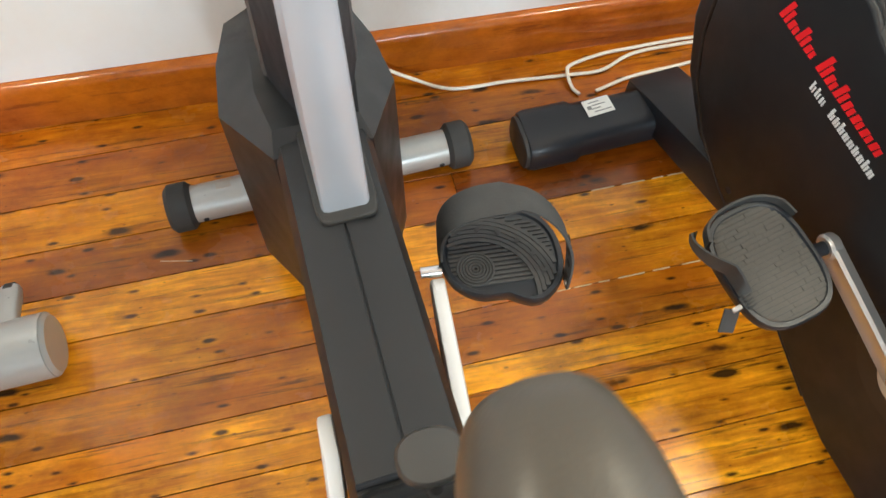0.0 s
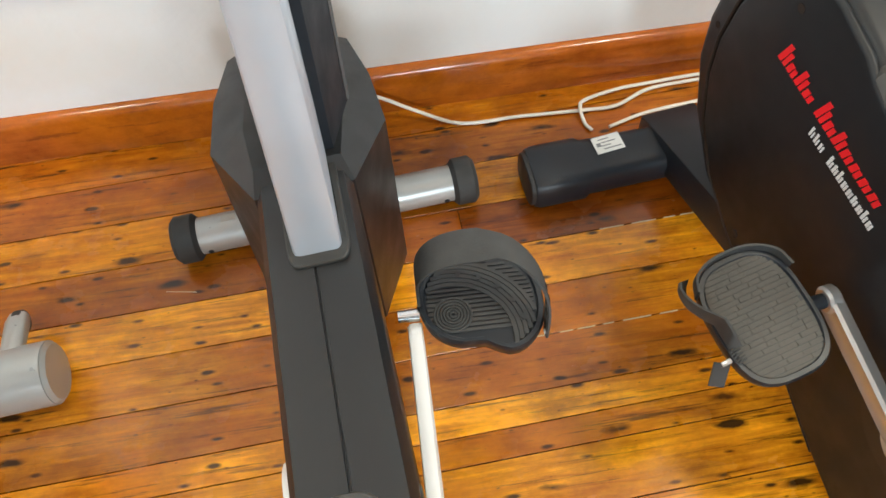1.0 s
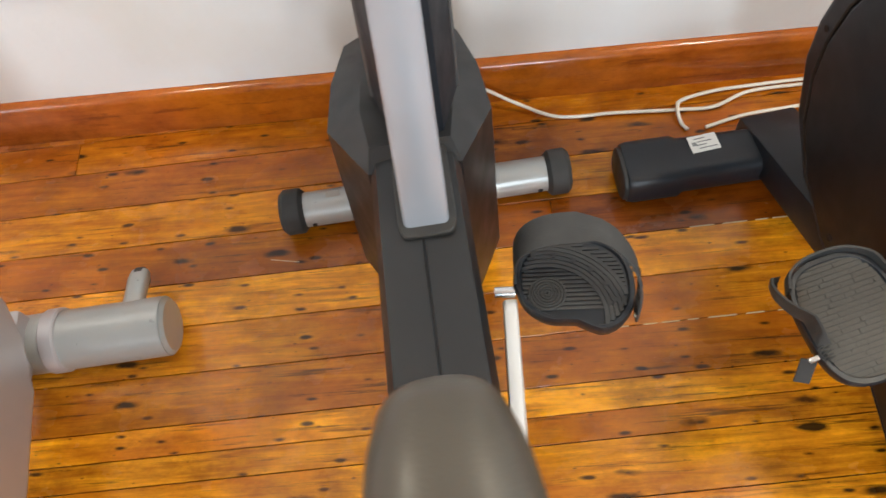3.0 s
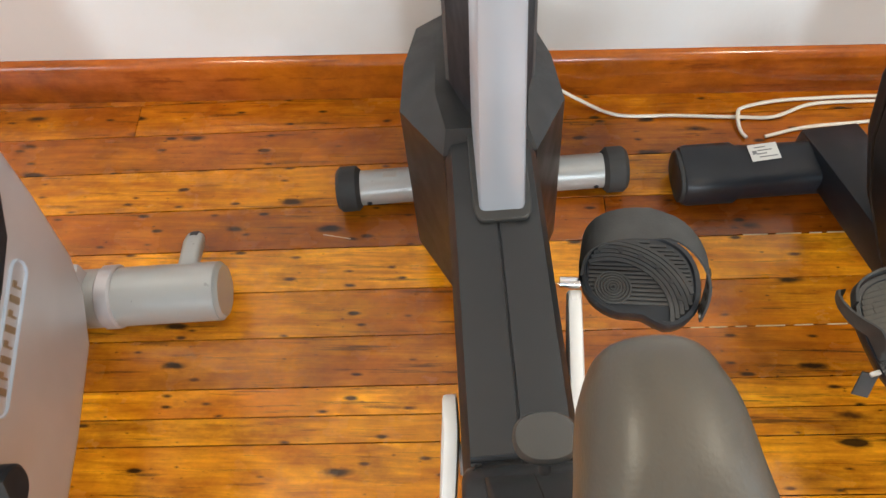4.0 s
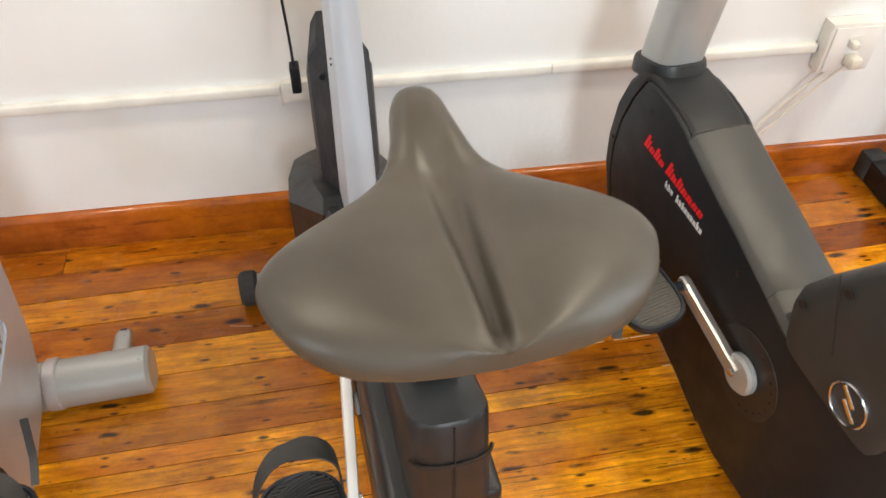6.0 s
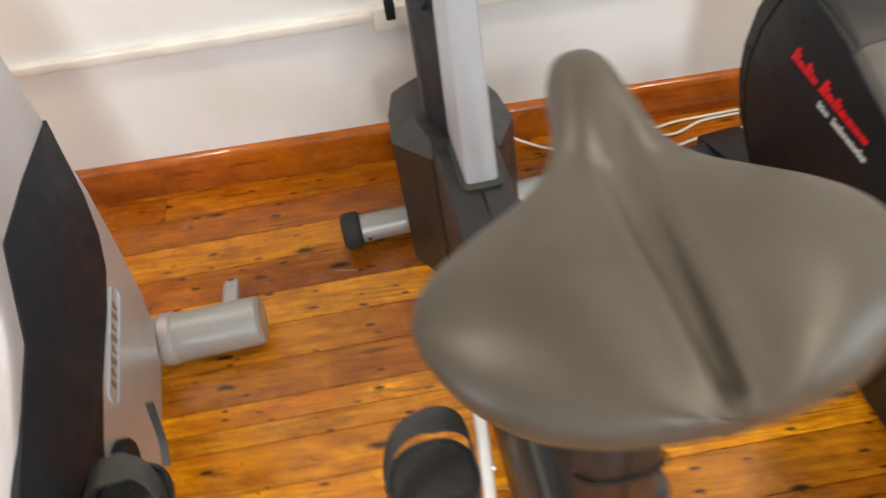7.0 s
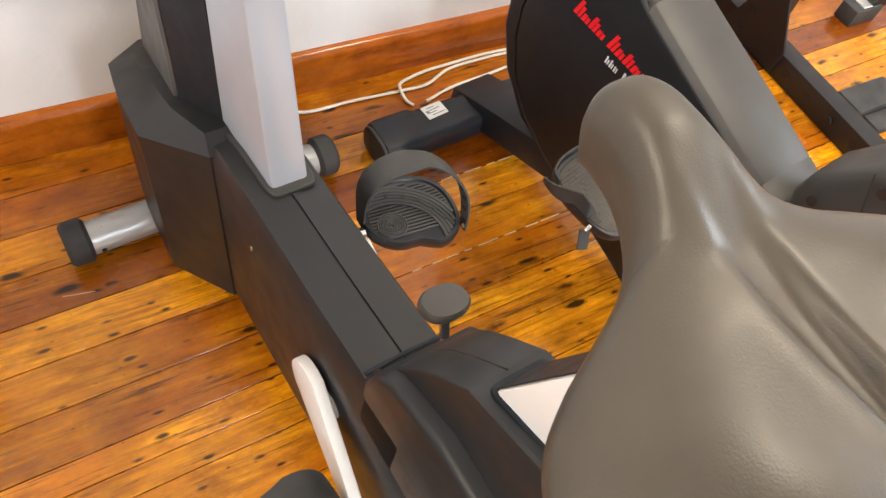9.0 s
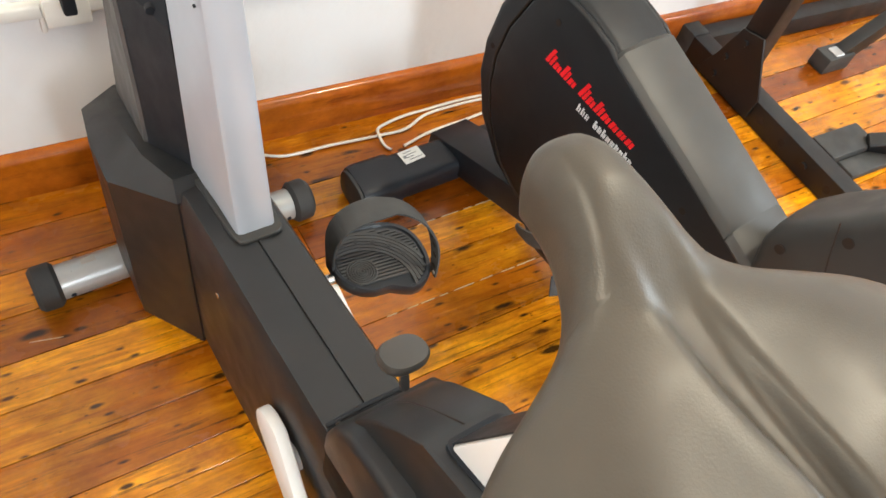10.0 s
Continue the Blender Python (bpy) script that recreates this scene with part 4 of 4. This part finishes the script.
# ---- black weight rack ----
def weight_rack():
    b = thing("weight_rack", pose(1.438, 0, 0), "black powder-coated steel rack with drilled base tubes", "weight rack")
    base = part("base_tube", box(-0.027, 0.027, -1.5, 0.0, 0.002, 0.070, 0.003), BLACK_STEEL, b)
    part("foot_plug", box(-0.0285, 0.0285, -0.05, 0.003, 0.0, 0.073, 0.004), RUBBER, base)
    for k in range(12):
        y = -0.342 - 0.0805 * k
        if k == 2 or k == 4:
            part("bolt", rod((-0.026, y, 0.037), (-0.035, y, 0.037), 0.011, 6), BLACK_STEEL, base)
        else:
            # solid dark disc on the face, painting the shade of a drilled hole
            part("hole", rod((-0.0268, y, 0.037), (-0.0276, y, 0.037), 0.0105, 20), GAP, base)
    part("upright", box(-0.027, 0.027, -0.033, 0.033, 0.07, 1.8, 0.003, 2, pose(0, -0.20, 0)), BLACK_STEEL, b)
    part("gusset", slab([(-0.10, 0.012), (-0.135, 0.085), (-0.168, 0.19), (-0.233, 0.205), (-0.31, 0.075), (-0.305, 0.012)], -0.034, -0.0275, 0.001, 1), BLACK_STEEL, b)
    for y, z in ((-0.165, 0.10), (-0.195, 0.165), (-0.16, 0.04)):
        part("bolt", rod((-0.034, y, z), (-0.041, y, z), 0.009, 6), BLACK_STEEL, b)
    part("brace", box(0.0, 0.95, -0.026, 0.026, 0.002, 0.062, 0.003, 2, pose(0.027, -0.033, 0, 0, 0, -1)), BLACK_STEEL, b)
    foot = part("foot_block", box(0.345, 0.455, -0.235, -0.175, 0.0, 0.052, 0.005), RUBBER, b, "black rubber foot block")
    part("foot_tube", box(-0.028, 0.028, -0.02, 0.02, 0.0, 0.6, 0.004, 2, pose(0.42, -0.205, 0.03, 0, 55, 0)), BLACK_STEEL, b)
    part("foot_clip", box(0.375, 0.41, -0.228, -0.19, 0.052, 0.056, 0.002, 1), CRANK, foot)
    part("pad_plate", joined(box(0.075, 0.245, -0.515, -0.435, 0.002, 0.040, 0.005), box(0.10, 0.27, -0.57, -0.516, 0.002, 0.024, 0.004)), RUBBER, b, "black rubber foot plate")
    part("pad_stem", box(-0.025, 0.025, -0.02, 0.02, 0.0, 0.7, 0.004, 1, pose(0.22, -0.50, 0.03, 35, 60, 0)), BLACK_STEEL, b)
    return b


weight_rack()


# ---- on the wall ----
def wall_fittings():
    race = thing("cable_raceway", pose(0, 0.02, 0.40), "white plastic cable raceway fixed along the wall", "cable raceway")
    part("base_channel", slab([(0.0, -0.0115), (-0.009, -0.0115), (-0.009, 0.0115), (0.0, 0.0115)], X0 + 0.01, 1.155, 0.001, 1), TRUNK, race)
    ends = [X0 + 0.01, -1.3, -0.115, 0.5, 1.155]
    for x0, x1 in zip(ends, ends[1:]):
        part("cover_strip", slab([(-0.0095, -0.0125), (-0.016, -0.0125), (-0.019, -0.009), (-0.019, 0.009), (-0.016, 0.0125), (-0.0095, 0.0125)], x0 + 0.0006, x1 - 0.0006, 0.001, 1), TRUNK, race)
    o = thing("wall_outlet", pose(1.225, 0.02, 0.41), "white surface-mounted outlet box with a plug in it", "outlet")
    part("outlet_box", box(-0.066, 0.066, -0.042, 0.0, -0.064, 0.064, 0.005), TRUNK, o)
    part("cover_plate", box(-0.058, 0.058, -0.047, -0.0425, -0.056, 0.056, 0.002), WHITE, o)
    for z in (-0.022, 0.022):
        part("socket_face", box(-0.018, 0.018, -0.0495, -0.0475, z - 0.014, z + 0.014, 0.004), TRUNK, o)
    part("plug", box(-0.016, 0.014, -0.085, -0.05, -0.036, -0.008, 0.006), CORD, o, "white plug")
    part("plug", box(-0.02, 0.0, -0.075, -0.05, 0.01, 0.028, 0.006), CORD, o, "white plug")
    j = thing("raceway_junction", pose(-0.085, 0.02, 0.40), "yellowed plastic raceway elbow with a black plug", "cable fitting")
    part("elbow", box(-0.028, 0.04, -0.024, 0, -0.03, 0.022, 0.005), TRUNK, j)
    part("tab", box(-0.036, -0.028, -0.012, 0, -0.045, 0.012, 0.002), TRUNK, j)
    part("black_plug", box(-0.002, 0.018, -0.055, -0.02, 0.012, 0.075, 0.004), BLACK, j, "black power plug")
    up = spline([(0.008, -0.045, 0.07), (0.006, -0.03, 0.13), (0.0, -0.012, 0.25), (-0.006, -0.01, 0.5), (-0.01, -0.01, 0.9)], 5)
    part("black_cord", sweep(up, oval(0.003, 0.003, 8), (0, 1, 0)), BLACK, j, "thin black cord running up the wall")


wall_fittings()


def cord(points, label, r=0.0028):
    ob = part("power_cord", sweep(spline(points, 8), oval(r * 1.3, r, 10)), CORD)
    return tagged(ob, label, "power cord", "white cords on the floor")


cord([(0.08, -0.02, 0.09), (0.128, -0.02, 0.055), (0.18, -0.028, 0.022), (0.255, -0.055, 0.0055), (0.362, -0.058, 0.0055), (0.479, -0.064, 0.0055), (0.545, -0.064, 0.0055), (0.615, -0.036, 0.0055), (0.71, -0.03, 0.0055), (0.82, -0.028, 0.0055), (0.95, -0.02, 0.03), (1.08, 0.0, 0.2), (1.2, -0.02, 0.37)], "white flat power cord lying along the baseboard")
cord([(0.487, -0.112, 0.0055), (0.478, -0.094, 0.006), (0.475, -0.066, 0.016), (0.49, -0.046, 0.012), (0.553, -0.03, 0.010), (0.62, -0.022, 0.0055), (0.712, -0.018, 0.0055), (0.86, -0.016, 0.0055), (1.0, -0.012, 0.06), (1.14, -0.006, 0.24), (1.23, -0.035, 0.385)], "second white cord looped over the first")
cord([(0.52, -0.11, 0.0055), (0.595, -0.09, 0.0055), (0.692, -0.08, 0.0055), (0.8, -0.07, 0.0055), (0.9, -0.09, 0.0055)], "short run of white cord behind the foot bar")


# ---- floor boards ----
lines = [0.05, -0.0, -0.078, -0.165, -0.255, -0.343, -0.427, -0.513, -0.600, -0.648, -0.692, -0.78, -0.862]
tones = [0.7, 0.8, 0.68, 0.86, 0.7, 1.4, 1.0, 0.74, 1.45, 1.02, 1.2, 1.2]
while lines[-1] > Y0 - 0.3:
    lines.append(lines[-1] - random.uniform(0.078, 0.095))
    tones.append(random.uniform(0.75, 1.3))
tilt = Matrix.Rotation(radians(1.9), 4, "Z")
for i, (a, c) in enumerate(zip(lines, lines[1:])):
    cuts = [X0 - 0.2, (-0.69 if i == 1 else 0.21 if i == 4 else random.uniform(-2.6, -1.2) if i % 2 else random.uniform(0.9, 2.4)), X1 + 0.2]
    for k, (x0, x1) in enumerate(zip(cuts, cuts[1:])):
        bm = box(x0 + 0.0006, x1 - 0.0006, c + 0.0009, a - 0.0009, -0.02, 0.0, 0.0004, 1)
        bm.transform(Matrix.Translation((-0.4, 0.0, 0.0)) @ tilt @ Matrix.Translation((0.4, 0, random.uniform(-0.0003, 0.0))))
        ob = part("plank", bm, WOOD, floor)
        f = tones[i] * (1.0 if k == 0 else {1: 1.0, 4: 0.62, 5: 0.95}.get(i, random.uniform(0.85, 1.15)))
        f = f ** 0.6
        ob.color = (min(1.25, f), min(1.3, f ** (1.18 if f > 1 else 1.45)), min(1.2, f ** 1.2), 1)

# pale filler left in two of the joints, and one scratch
FILLER = plain("old_filler", (0.62, 0.47, 0.27), 0.7)
board_frame = Matrix.Translation((-0.4, 0.0, 0.0)) @ tilt @ Matrix.Translation((0.4, 0, 0))
for y, x0, x1 in ((-0.513, 0.28, 0.60), (-0.343, 0.44, 0.70), (-0.60, 0.62, 0.74)):
    x = x0
    while x < x1:
        w = random.uniform(0.012, 0.05)
        part("joint_filler", box(x, x + w, y - 0.0011, y + 0.0009, -0.004, 0.0004, 0.0002, 1, board_frame), FILLER, floor)
        x += w + random.uniform(0.004, 0.03)
part("scratch", box(-0.026, 0.026, -0.0007, 0.0007, -0.002, 0.0004, 0.0002, 1, pose(-0.26, -0.316, 0, 0, 0, -10)), FILLER, floor)
